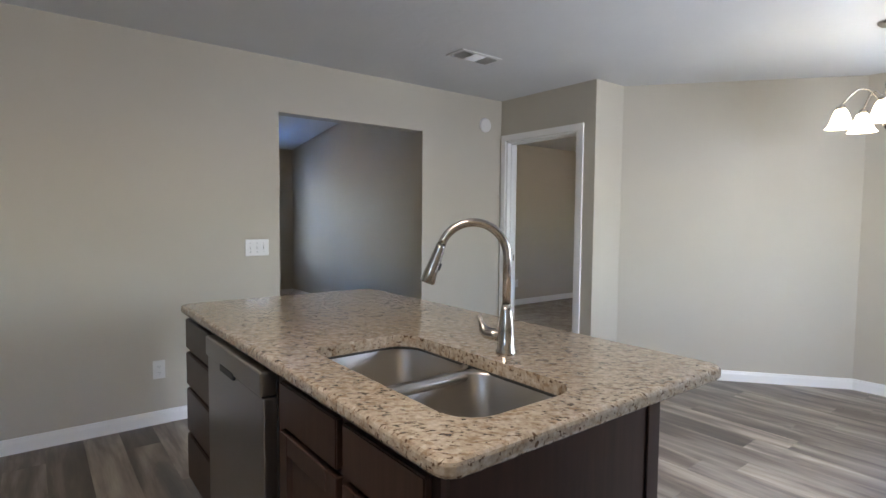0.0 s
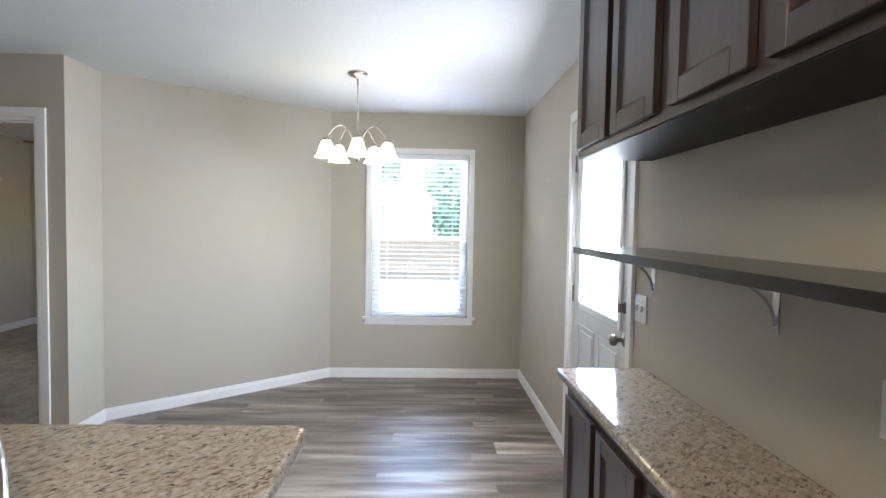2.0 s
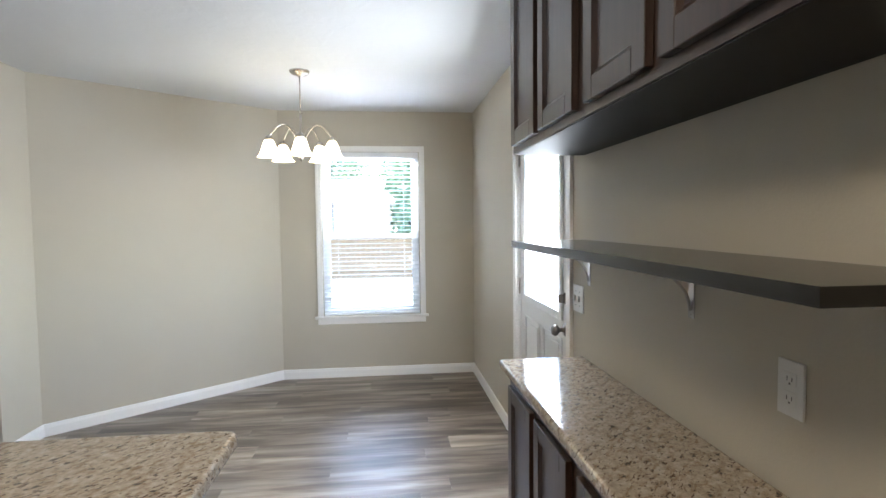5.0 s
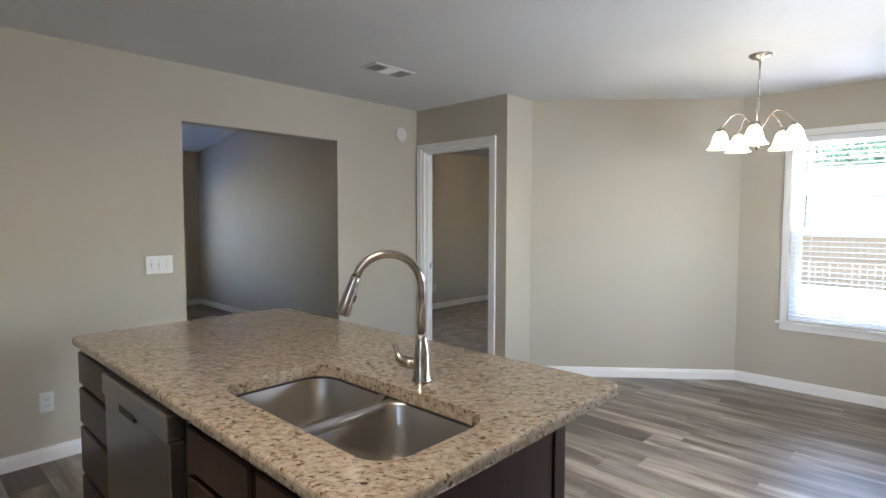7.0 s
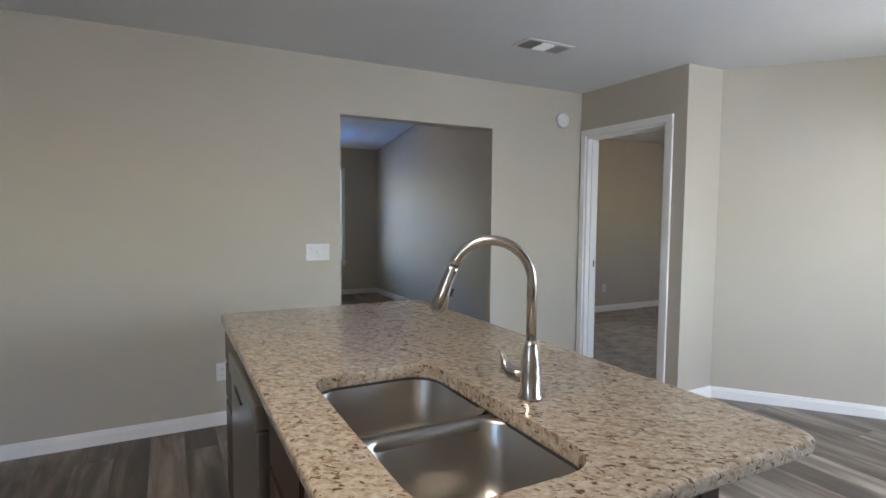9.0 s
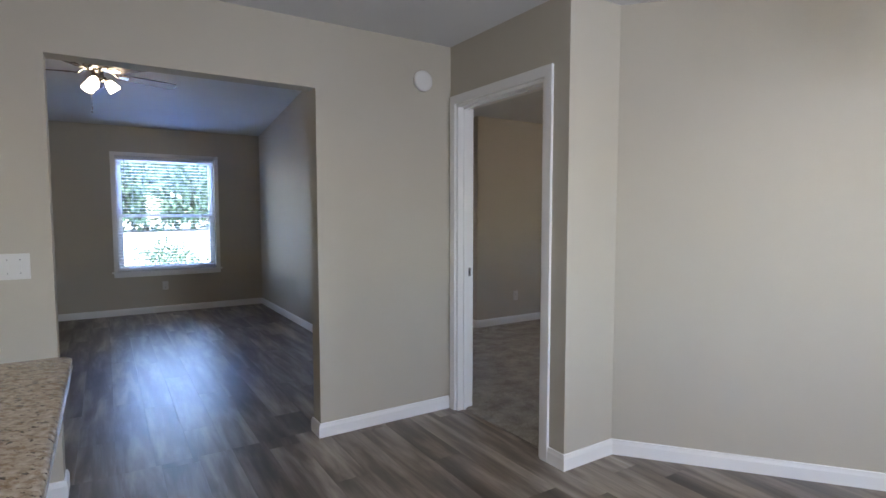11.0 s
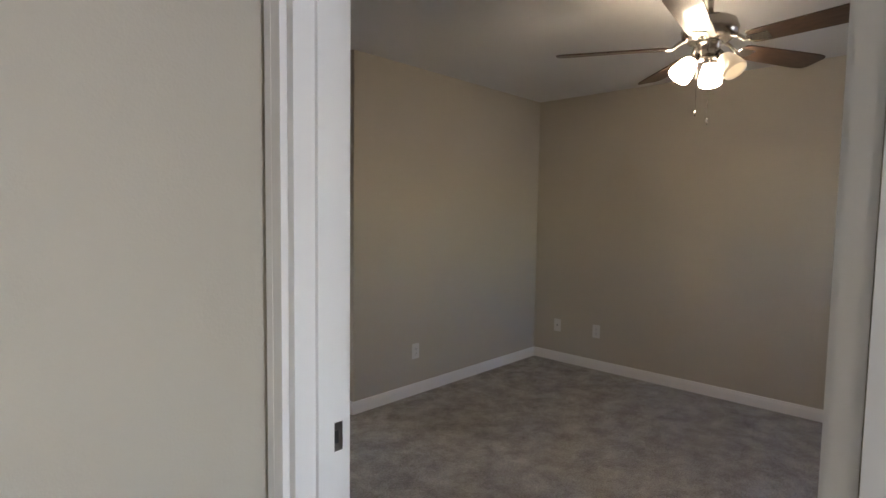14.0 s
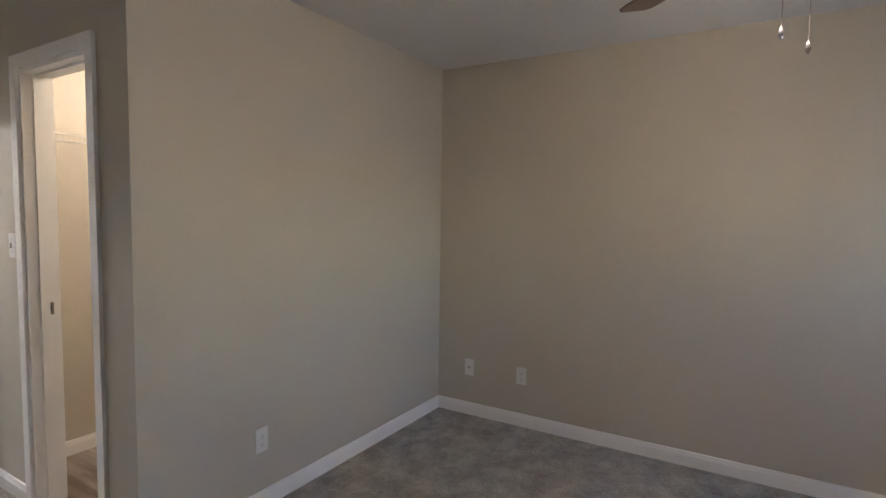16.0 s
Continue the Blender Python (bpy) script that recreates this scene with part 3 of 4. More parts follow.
def casing(axis, at, side, a, b, top, name="trim", foot=0.0, label="white painted door casing"):
    """Casing round an opening from a to b. side: +1 or -1, the way it stands out of the wall's face at 'at'."""
    bm = bmesh.new()
    d = CASE_D * side
    def strip(s0, s1, z0, z1, depth):
        lo, hi = sorted((at + 0.0002 * side, at + depth * side))
        add_box(bm, *((s0, s1, lo, hi, z0, z1) if axis == "y" else (lo, hi, s0, s1, z0, z1)))
    w = CASE_W
    for s0, s1 in ((a - w, a - 0.004), (b + 0.004, b + w)):
        inner = s1 if s0 < a - 0.005 else s0
        outer = s0 if inner == s1 else s1
        z1 = top + 0.004
        third = outer + (inner - outer) * 0.42
        strip(*sorted((third, inner)), foot, z1, CASE_D * 0.96)
        strip(*sorted((outer, third)), foot, z1 - 0.0005, CASE_D)
    strip(a - w, b + w, top + 0.004, top + 0.004 + w * 0.56, CASE_D * 0.96 + 0.0004)
    strip(a - w, b + w, top + 0.004 + w * 0.56, top + w, CASE_D + 0.0006)
    return structure(name, bm, TRIM, label)


def jamb(axis, at, thick, a, b, top, label="white painted door jamb with a stop"):
    bm = bmesh.new()
    lo, hi = sorted((at, at + thick))
    def put(s0, s1, l, h, z0, z1):
        add_box(bm, *((s0, s1, l, h, z0, z1) if axis == "y" else (l, h, s0, s1, z0, z1)))
    j = 0.018
    put(a - 0.002, a + j, lo - 0.002, hi + 0.002, 0, top)
    put(b - j, b + 0.002, lo - 0.002, hi + 0.002, 0, top)
    put(a + j, b - j, lo - 0.002, hi + 0.002, top - j, top + 0.002)
    mid = (lo + hi) / 2
    put(a + j, a + j + 0.010, mid - 0.018, mid + 0.018, 0, top - j)
    put(b - j - 0.010, b - j, mid - 0.018, mid + 0.018, 0, top - j)
    put(a + j + 0.010, b - j - 0.010, mid - 0.018, mid + 0.018, top - j - 0.010, top - j)
    return structure("door_frame", bm, TRIM, label)


for ax, at, th, a, b, tp in (("x", X_D, T, *DOOR_B, 2.04), ("y", Y_N, T, *DOOR_H, 2.04), ("x", X_C, T, 5.979, 6.594, 2.04), ("y", Y_A, T, 4.64, 5.395, 2.04)):
    casing(ax, at, -1 if th > 0 else 1, a, b, tp)
    casing(ax, at + th, 1, a, b, tp)
    jamb(ax, at, th, a, b, tp)
casing("y", Y_S, 1, *DOOR_O, 2.05)


def skirting(pts, lift=0.0, label="white painted baseboard with a shaped top"):
    """A baseboard along points; the room lies to the left of the way they run."""
    bm = bmesh.new()
    prof = [(0.0002, 0), (0.014, 0), (0.014, 0.060), (0.011, 0.070), (0.0085, 0.083), (0.0002, 0.085)]
    n = len(pts)
    rows = []
    for i, p in enumerate(pts):
        p = Vector(p)
        dirs = []
        if i > 0:
            dirs.append((p - Vector(pts[i - 1])).normalized())
        if i < n - 1:
            dirs.append((Vector(pts[i + 1]) - p).normalized())
        nr = [Vector((-d.y, d.x)) for d in dirs]
        m = sum(nr, Vector((0, 0))) / len(nr)
        m = m / m.length_squared
        rows.append([bm.verts.new((p.x + m.x * o, p.y + m.y * o, z + lift)) for o, z in prof])
    for a, b in zip(rows, rows[1:]):
        for k in range(len(prof)):
            bm.faces.new((a[k], a[(k + 1) % len(prof)], b[(k + 1) % len(prof)], b[k]))
    bm.faces.new(rows[0]), bm.faces.new(rows[-1][::-1])
    return structure("baseboard", bm, TRIM, label)


skirting([(DOOR_O[1] + CASE_W, Y_S), (X_W, Y_S), (X_W, Y_G), (X_R, Y_K), (X_D, Y_K), (X_D, DOOR_B[0] - CASE_W)])
skirting([(X_D - 0.017, Y_N), (2.975, Y_N), (2.975, Y_N + T), (X_L, Y_N + T), (X_L, Y_E), (-0.02, Y_E), (-0.02, Y_N + T), (1.730, Y_N + T), (1.730, Y_N), (DOOR_H[1] + CASE_W, Y_N)])
skirting([(-0.14, Y_N + T), (-0.14, 6.2), (X_B, 6.2), (X_B, Y_N + T)])
skirting([(DOOR_H[0] - CASE_W, Y_N), (X_B, Y_N), (X_B, Y_S), (CX0, Y_S)])
skirting([(X_W + T, 1.61), (X_F, 1.61), (X_F, Y_C), (X_C, Y_C), (X_C, 5.979 - CASE_W)], 0.012)
skirting([(X_C, 6.594 + CASE_W), (X_C, Y_A), (5.395 + CASE_W, Y_A)], 0.012)
skirting([(6.6, Y_A + T), (6.6, Y_E), (X_L + T, Y_E), (X_L + T, Y_A + T)])
skirting([(7.2, Y_C + T), (7.2, Y_A), (X_C + T, Y_A)])


# ---- windows ----
WIN_CASE = 0.051
def make_window(name, m, w, z0, z1, blind_label=None):
    """A double-hung window with sill, casing and pane; local x along the wall, y outwards, with its middle at x = 0."""
    win = new(name)
    win.matrix_world = m
    tagged(win, "white vinyl double-hung window with a painted sill and casing", kind="structure")
    h = w / 2
    fr, fy0, fy1 = 0.035, 0.055, 0.115
    part("window_frame", boxes((-h, -h + fr, fy0, fy1, z0, z1), (h - fr, h, fy0, fy1, z0, z1), (-h + fr, h - fr, fy0, fy1, z0, z0 + fr), (-h + fr, h - fr, fy0, fy1, z1 - fr, z1)), VINYL, win)
    mid = (z0 + z1) / 2 - 0.02
    s = 0.032
    for nm, y, a, b in (("upper_sash", 0.092, mid - 0.02, z1 - fr), ("lower_sash", 0.066, z0 + fr, mid + 0.02)):
        i = h - fr
        sash = part(nm, boxes((-i, -i + s, y, y + 0.022, a, b), (i - s, i, y, y + 0.022, a, b), (-i + s, i - s, y, y + 0.022, a, a + s), (-i + s, i - s, y, y + 0.022, b - s, b)), VINYL, win)
        p = part("pane", boxes((-i + s, i - s, y + 0.009, y + 0.013, a + s, b - s)), GLASS, sash, "clear window glass")
        p.visible_shadow = False
    part("window_sill", boxes((-h - WIN_CASE - 0.025, h + WIN_CASE + 0.025, -0.035, 0.054, z0 - 0.022, z0 - 0.0005), bevel=0.004), TRIM, win)
    part("apron", boxes((-h - WIN_CASE, h + WIN_CASE, -0.014, -0.0005, z0 - 0.075, z0 - 0.0225), bevel=0.003), TRIM, win, "white moulded trim under the sill")
    bm = bmesh.new()
    for x0, x1 in ((-h - WIN_CASE, -h - 0.002), (h + 0.002, h + WIN_CASE)):
        add_box(bm, x0, x1, -0.012, -0.0003, z0 - 0.0003, z1 + 0.002)
        o0, o1 = (x0, x0 + 0.022) if x0 < 0 else (x1 - 0.022, x1)
        add_box(bm, o0, o1, -0.018, -0.0121, z0 - 0.0003, z1 + 0.002)
    add_box(bm, -h - WIN_CASE, h + WIN_CASE, -0.0125, -0.0003, z1 + 0.002, z1 + WIN_CASE)
    add_box(bm, -h - WIN_CASE, h + WIN_CASE, -0.0185, -0.0126, z1 + WIN_CASE - 0.022, z1 + WIN_CASE)
    part("casing", bm, TRIM, win, "white moulded window casing")
    if blind_label is None:
        return
    # the blind is a thing of its own
    bl = new("window_blind")
    bl.matrix_world = m
    tagged(bl, blind_label, "window blind", "window blinds")
    part("headrail", boxes((-h + 0.006, h - 0.006, 0.0, 0.045, z1 - 0.05, z1 - 0.002), bevel=0.002), VINYL, bl)
    part("bottom_rail", boxes((-h + 0.008, h - 0.008, 0.002, 0.044, z0 + 0.004, z0 + 0.020), bevel=0.002), VINYL, bl)
    step, n = 0.0405, int((z1 - z0 - 0.09) / 0.0405)
    slat = None
    for k in range(n):
        z = z0 + 0.052 + k * step
        if slat is None:
            bm = bmesh.new()
            pts = [(0.000, -0.0006), (0.011, 0.0012), (0.023, 0.0018), (0.035, 0.0012), (0.046, -0.0006)]
            rows = []
            for x in (-h + 0.009, h - 0.009):
                rows.append([bm.verts.new((x, y, zz)) for y, zz in pts] + [bm.verts.new((x, y, zz - 0.0022)) for y, zz in reversed(pts)])
            for i in range(10):
                bm.faces.new((rows[0][i], rows[0][(i + 1) % 10], rows[1][(i + 1) % 10], rows[1][i]))
            bm.faces.new(rows[0]), bm.faces.new(rows[1][::-1])
            ob = slat = part("slat", bm, VINYL, bl)
        else:
            ob = new("slat", slat.data)
            ob.parent = bl
        ob.location = (0, 0, z)
    for x in (-h * 0.68, h * 0.68):
        for y in (0.0, 0.0465):
            part("ladder_cord", tube(bmesh.new(), [(x, y, z0 + 0.02), (x, y, z1 - 0.05)], 0.0007, 5), VINYL, bl, "thin white ladder cord")
    part("wand", tube(bmesh.new(), [(-h + 0.10, -0.006, z1 - 0.045), (-h + 0.10, -0.007, z1 - 0.72)], 0.0045, 8), GLASSY, bl, "slim clear tilt wand")


GLASSY = mat("clear_plastic_wand", (0.12, 0.12, 0.13), 0.2)
def win_pose(axis, face, a, b):
    if axis == "x":
        return pose(face, (a + b) / 2, 0, 0, 0, -90)
    if axis == "s":
        return pose((a + b) / 2, face, 0, 0, 0, 180)
    return pose((a + b) / 2, face, 0)
BL = "white horizontal slat blind, lowered with open slats, in the window"
make_window("window_1", win_pose("x", X_W, WIN_D[0], WIN_D[1]), WIN_D[1] - WIN_D[0], WIN_D[2], WIN_D[3], BL)
make_window("window_2", win_pose("y", Y_E, WIN_L[0], WIN_L[1]), WIN_L[1] - WIN_L[0], WIN_L[2], WIN_L[3], BL)
make_window("window_3", win_pose("y", Y_E, WIN_T[0], WIN_T[1]), WIN_T[1] - WIN_T[0], WIN_T[2], WIN_T[3])


# ---- outer door with a half light ----
dx0, dx1 = DOOR_O
door = new("door_1")
door.matrix_world = pose(dx1 - 0.02, Y_S + 0.004, 0, 0, 0, 180)
tagged(door, "white painted exterior door with a half-height glass light", kind="structure")
DW = dx1 - dx0 - 0.04
LX0, LX1, LZ0, LZ1 = 0.125, DW - 0.125, 0.975, 1.86
DOORP = paint("door_paint_white", (0.70, 0.71, 0.71), (0.74, 0.75, 0.75), 0.35, 60, 0.03)
# local y runs out of the house: the leaf is 44 mm thick
part("leaf", boxes((0, LX0, 0.02, 0.064, 0.01, 2.03), (LX1, DW, 0.02, 0.064, 0.01, 2.03), (LX0, LX1, 0.02, 0.064, 0.01, LZ0), (LX0, LX1, 0.02, 0.064, LZ1, 2.03)), DOORP, door)
bm = bmesh.new()
for a, b, c, d_ in ((LX0 - 0.03, LX0 + 0.012, LZ0 - 0.03, LZ1 + 0.03), (LX1 - 0.012, LX1 + 0.03, LZ0 - 0.03, LZ1 + 0.03), (LX0 + 0.012, LX1 - 0.012, LZ0 - 0.03, LZ0 + 0.012), (LX0 + 0.012, LX1 - 0.012, LZ1 - 0.012, LZ1 + 0.03)):
    add_box(bm, a, b, 0.008, 0.0195, c, d_)
bmesh.ops.bevel(bm, geom=bm.edges[:], offset=0.003, segments=1, affect="EDGES")
part("light_frame", bm, DOORP, door, "raised white frame round the glass")
p = part("pane", boxes((LX0 + 0.001, LX1 - 0.001, 0.036, 0.042, LZ0 + 0.001, LZ1 - 0.001)), GLASS, door, "clear door glass")
p.visible_shadow = False
for a, b in ((0.115, DW / 2 - 0.035), (DW / 2 + 0.035, DW - 0.115)):
    bm = bmesh.new()
    for q in ((a, a + 0.014, 0.20, 0.86), (b - 0.014, b, 0.20, 0.86), (a + 0.014, b - 0.014, 0.20, 0.214), (a + 0.014, b - 0.014, 0.846, 0.86)):
        add_box(bm, q[0], q[1], 0.0125, 0.0198, q[2], q[3])
    add_box(bm, a + 0.035, b - 0.035, 0.0135, 0.0198, 0.235, 0.825)
    bmesh.ops.bevel(bm, geom=bm.edges[:], offset=0.003, segments=1, affect="EDGES")
    part("door_panel", bm, DOORP, door, "raised lower panel")


def knob(parent, place, axis_sign=-1, r=0.0265):
    """A door knob standing along local y."""
    s = axis_sign
    bm = lathe(bmesh.new(), [(0.032, 0), (0.032, 0.004 * s), (0.028, 0.008 * s), (0.011, 0.010 * s), (0.010, 0.030 * s), (0.017, 0.036 * s), (r, 0.045 * s), (r * 1.02, 0.056 * s), (r * 0.85, 0.066 * s), (r * 0.4, 0.070 * s)], place, 24, "y")
    return part("door_handle", bm, PEWTER, parent, "round dark satin nickel knob", True)


knob(door, (DW - 0.06, 0.0195, 0.912))
bm = lathe(bmesh.new(), [(0.027, 0), (0.027, -0.006), (0.022, -0.011), (0.012, -0.012)], (DW - 0.06, 0.0195, 1.059), 24, "y")
add_box(bm, DW - 0.065, DW - 0.055, -0.018, 0.008, 1.039, 1.079)
part("deadbolt", bm, PEWTER, door, "satin nickel thumb-turn deadbolt")
for z in (0.25, 1.02, 1.80):
    part("hinge", tube(bmesh.new(), [(-0.006, 0.012, z - 0.05), (-0.006, 0.012, z + 0.05)], 0.007, 10), NICKEL, door, "satin nickel hinge")
jamb("y", Y_S, -T, dx0, dx1, 2.05)


def panel_door(name, m, w, label, knob_side=1):
    """A six-panel moulded interior door; hinge at local x = 0, leaf along +x, 35 mm thick in y."""
    d = new(name)
    d.matrix_world = m
    tagged(d, label, kind="structure")
    part("leaf", boxes((0, w, 0, 0.035, 0.012, 2.02), bevel=0.0015), TRIM, d)
    for side in (-0.0035, 0.035):
        for a, b in ((0.10, w / 2 - 0.04), (w / 2 + 0.04, w - 0.10)):
            for z0, z1 in ((0.22, 0.86), (1.02, 1.58), (1.68, 1.90)):
                bm = bmesh.new()
                y0, y1 = side, side + 0.0035
                for q in ((a, a + 0.012, z0, z1), (b - 0.012, b, z0, z1), (a + 0.012, b - 0.012, z0, z0 + 0.012), (a + 0.012, b - 0.012, z1 - 0.012, z1)):
                    add_box(bm, q[0], q[1], y0, y1, q[2], q[3])
                part("door_panel", bm, TRIM, d)
    knob(d, (w - 0.06, -0.0005, 0.93), -1)
    knob(d, (w - 0.06, 0.0355, 0.93), 1)
    return d


def hinge(parent, m):
    """A butt hinge at the world pose m, as a part of its door."""
    bm = boxes((-0.0015, 0.0005, -0.02, 0.028, -0.045, 0.045))
    tube(bm, [(-0.004, 0.034, -0.046), (-0.004, 0.034, 0.046)], 0.006, 10)
    part("hinge", bm, PEWTER, parent, "satin nickel butt hinge").matrix_local = parent.matrix_world.inverted() @ m


d2 = panel_door("door_2", pose(X_D + T + 0.012, DOOR_B[0] - 0.020, 0, 0, 0, 1.5), 0.74, "white panelled bedroom door standing wide open")
d3 = panel_door("door_3", pose(5.380, Y_A + T + 0.012, 0, 0, 0, 62), 0.71, "white panelled bathroom door standing open into the bathroom")
for z in (0.25, 1.03, 1.83):
    hinge(d2, pose(X_D + T - 0.034, DOOR_B[0] + 0.0188, z, 0, 0, -90))
    hinge(d3, pose(5.3755, Y_A + T - 0.033, z))


def strike(place, rz):
    h = thing("strike_plate", place, "satin nickel strike plate set in the white jamb", "strike plate", "strike plates", rz=rz)
    bm = boxes((-0.0012, 0.0004, -0.018, 0.018, -0.029, 0.029))
    part("plate", bm, PEWTER, h)
    part("latch_hole", boxes((-0.0018, -0.0013, -0.008, 0.008, -0.013, 0.013)), SLOT, h, "dark latch hole")
strike((3.985, DOOR_B[1] - 0.0185, 0.94), 90)
strike((X_C + 0.078, 6.594 - 0.0185, 0.95), 90)


# ---- plates on the walls ----
def plate(name, m, w, h, label, category, fill):
    """A wall plate in the local x-z plane, standing out along -y. fill: (x, z, w, h, colour) pieces."""
    p = thing(name, (0, 0, 0), label, category, name + "s")
    p.matrix_world = m
    part("plate", boxes((-w / 2, w / 2, -0.006, 0, -h / 2, h / 2), bevel=0.002), PLATE, p)
    for nm, x, z, a, b, d, c in fill:
        part(nm, boxes((x - a / 2, x + a / 2, -0.006 - d, -0.0061, z - b / 2, z + b / 2), bevel=0.0008 if d > 0.001 else 0), c, p)
    return p


def outlet(m, label="white duplex outlet with two sockets on the painted wall"):
    o = plate("wall_outlet", m, 0.070, 0.115, label, "outlet", [("socket", 0, z, 0.034, 0.028, 0.0015, PLATE) for z in (-0.0195, 0.0195)])
    for z in (-0.0195, 0.0195):
        for a, b, c, d in ((-0.0075, -0.0055, -0.004, 0.005), (0.0055, 0.0075, -0.004, 0.005), (-0.002, 0.002, -0.011, -0.007)):
            part("slot", boxes((a, b, -0.0079, -0.00755, z + c, z + d)), SLOT, o)
    return o


def switches(m, n, label):
    w = 0.070 + 0.046 * (n - 1)
    o = plate("switch_plate", m, w, 0.115, label, "light switch", [("toggle", (k - (n - 1) / 2) * 0.046, 0, 0.009, 0.024, 0.009, PLATE) for k in range(n)])
    for k in range(n):
        x = (k - (n - 1) / 2) * 0.046
        for z in (-0.03, 0.03):
            part("screw", boxes((x - 0.002, x + 0.002, -0.0068, -0.00605, z - 0.002, z + 0.002)), SLOT, o)
    return o


def facing(x, y, z, toward):
    """A pose on a wall, whose local -y looks towards the room: 's', 'n', 'w', 'e' or degrees."""
    return pose(x, y, z, 0, 0, {"s": 0, "e": 90, "n": 180, "w": -90}.get(toward, toward))


switches(facing(1.567, Y_N, 1.0995, "s"), 3, "white plate with three toggle switches beside the wide opening")
outlet(facing(0.944, Y_N, 0.347, "s"))
outlet(facing(1.475, Y_S, 1.079, "n"), "white duplex outlet above the granite worktop")
switches(facing(2.665, Y_S, 1.090, "n"), 2, "white plate with two switches beside the outer door")
outlet(facing(6.088, Y_C, 0.343, "s"))
plate("cable_plate", facing(X_F, 5.446, 0.348, "w"), 0.070, 0.115, "white cable plate with a small dark socket", "cable plate", [("jack", 0, 0, 0.011, 0.011, 0.003, SLOT)])
outlet(facing(X_F, 5.054, 0.352, "w"))
outlet(facing(2.594, Y_E, 0.36, "s"))
switches(facing(X_C, 6.724, 1.245, "w"), 1, "white plate with one switch by the closet door")

# round chime cover high on the wall
ch = thing("door_chime", (3.684, Y_N, 2.179), "round white plastic chime cover on the wall", "chime")
part("cover", lathe(bmesh.new(), [(0.066, 0), (0.066, -0.014), (0.062, -0.020), (0.045, -0.024), (0.001, -0.025)], seg=36, axis="y"), PLATE, ch, "", True)


# ---- ceiling registers ----
def register(x, y, w, d):
    v = thing("ceiling_vent", (x, y, H), "white metal ceiling air register with angled louvres", "ceiling vent", "ceiling vents")
    t, f = 0.006, 0.022
    part("frame", boxes((-w / 2, w / 2, -d / 2, -d / 2 + f, -t, -0.0003), (-w / 2, w / 2, d / 2 - f, d / 2, -t, -0.0003), (-w / 2, -w / 2 + f, -d / 2 + f, d / 2 - f, -t, -0.0003), (w / 2 - f, w / 2, -d / 2 + f, d / 2 - f, -t, -0.0003)), PLATE, v)
    # flat dark sheet in place of the duct's shade
    part("backing", boxes((-w / 2 + f, w / 2 - f, -d / 2 + f, d / 2 - f, -0.0012, -0.0004)), SLOT, v, "dark sheet painting the shade behind the louvres")
    inner = w - 2 * f
    sect = inner / 3
    for k in range(3):
        x0 = -w / 2 + f + k * sect
        part("divider", boxes((x0 - 0.003, x0 + 0.003, -d / 2 + f, d / 2 - f, -0.008, -0.0013)), PLATE, v)
        n = 7 if k != 1 else 6
        for i in range(n):
            if k == 1:
                yy = -d / 2 + f + (i + 0.5) * (d - 2 * f) / n
                b = boxes((-sect / 2 + 0.004, sect / 2 - 0.004, -0.0006, 0.0006, -0.006, 0.006))
                o = part("louvre", b, PLATE, v)
                o.matrix_local = pose(x0 + sect / 2, yy, -0.008, 22, 0, 0)
            else:
                xx = x0 + (i + 0.5) * sect / n
                b = boxes((-0.0006, 0.0006, -d / 2 + f, d / 2 - f, -0.006, 0.006))
                o = part("louvre", b, PLATE, v)
                o.matrix_local = pose(xx, 0, -0.008, 0, 25 if k == 0 else -25, 0)
register(2.777, 2.928, 0.36, 0.175)
register(0.905, 2.890, 0.36, 0.175)


# ---- chandelier over the dining corner ----
cl = thing("chandelier", (4.126, 0.968, H), "nickel five-arm chandelier with lit frosted bell shades, hung on a rod", "chandelier")
part("canopy", lathe(bmesh.new(), [(0.066, -0.001), (0.064, -0.010), (0.050, -0.022), (0.022, -0.030), (0.010, -0.040)], seg=32), NICKEL, cl, "", True)
bm = tube(bmesh.new(), [(0, 0, -0.035), (0, 0, -0.235)], 0.005, 10)
tube(bm, [(0.011 * math.cos(radians(a)), 0, -0.247 + 0.014 * math.sin(radians(a))) for a in range(0, 361, 24)], 0.0028, 8)
tube(bm, [(0, 0.010 * math.cos(radians(a)), -0.269 + 0.013 * math.sin(radians(a))) for a in range(0, 361, 24)], 0.0028, 8)
part("rod", bm, NICKEL, cl, "slim rod with two chain links", True)
part("stem", lathe(bmesh.new(), [(0.004, -0.28), (0.008, -0.285), (0.007, -0.40), (0.012, -0.41), (0.012, -0.45), (0.022, -0.462), (0.028, -0.49), (0.022, -0.53), (0.012, -0.55), (0.018, -0.57), (0.008, -0.585), (0.003, -0.592)], seg=24), NICKEL, cl, "", True)
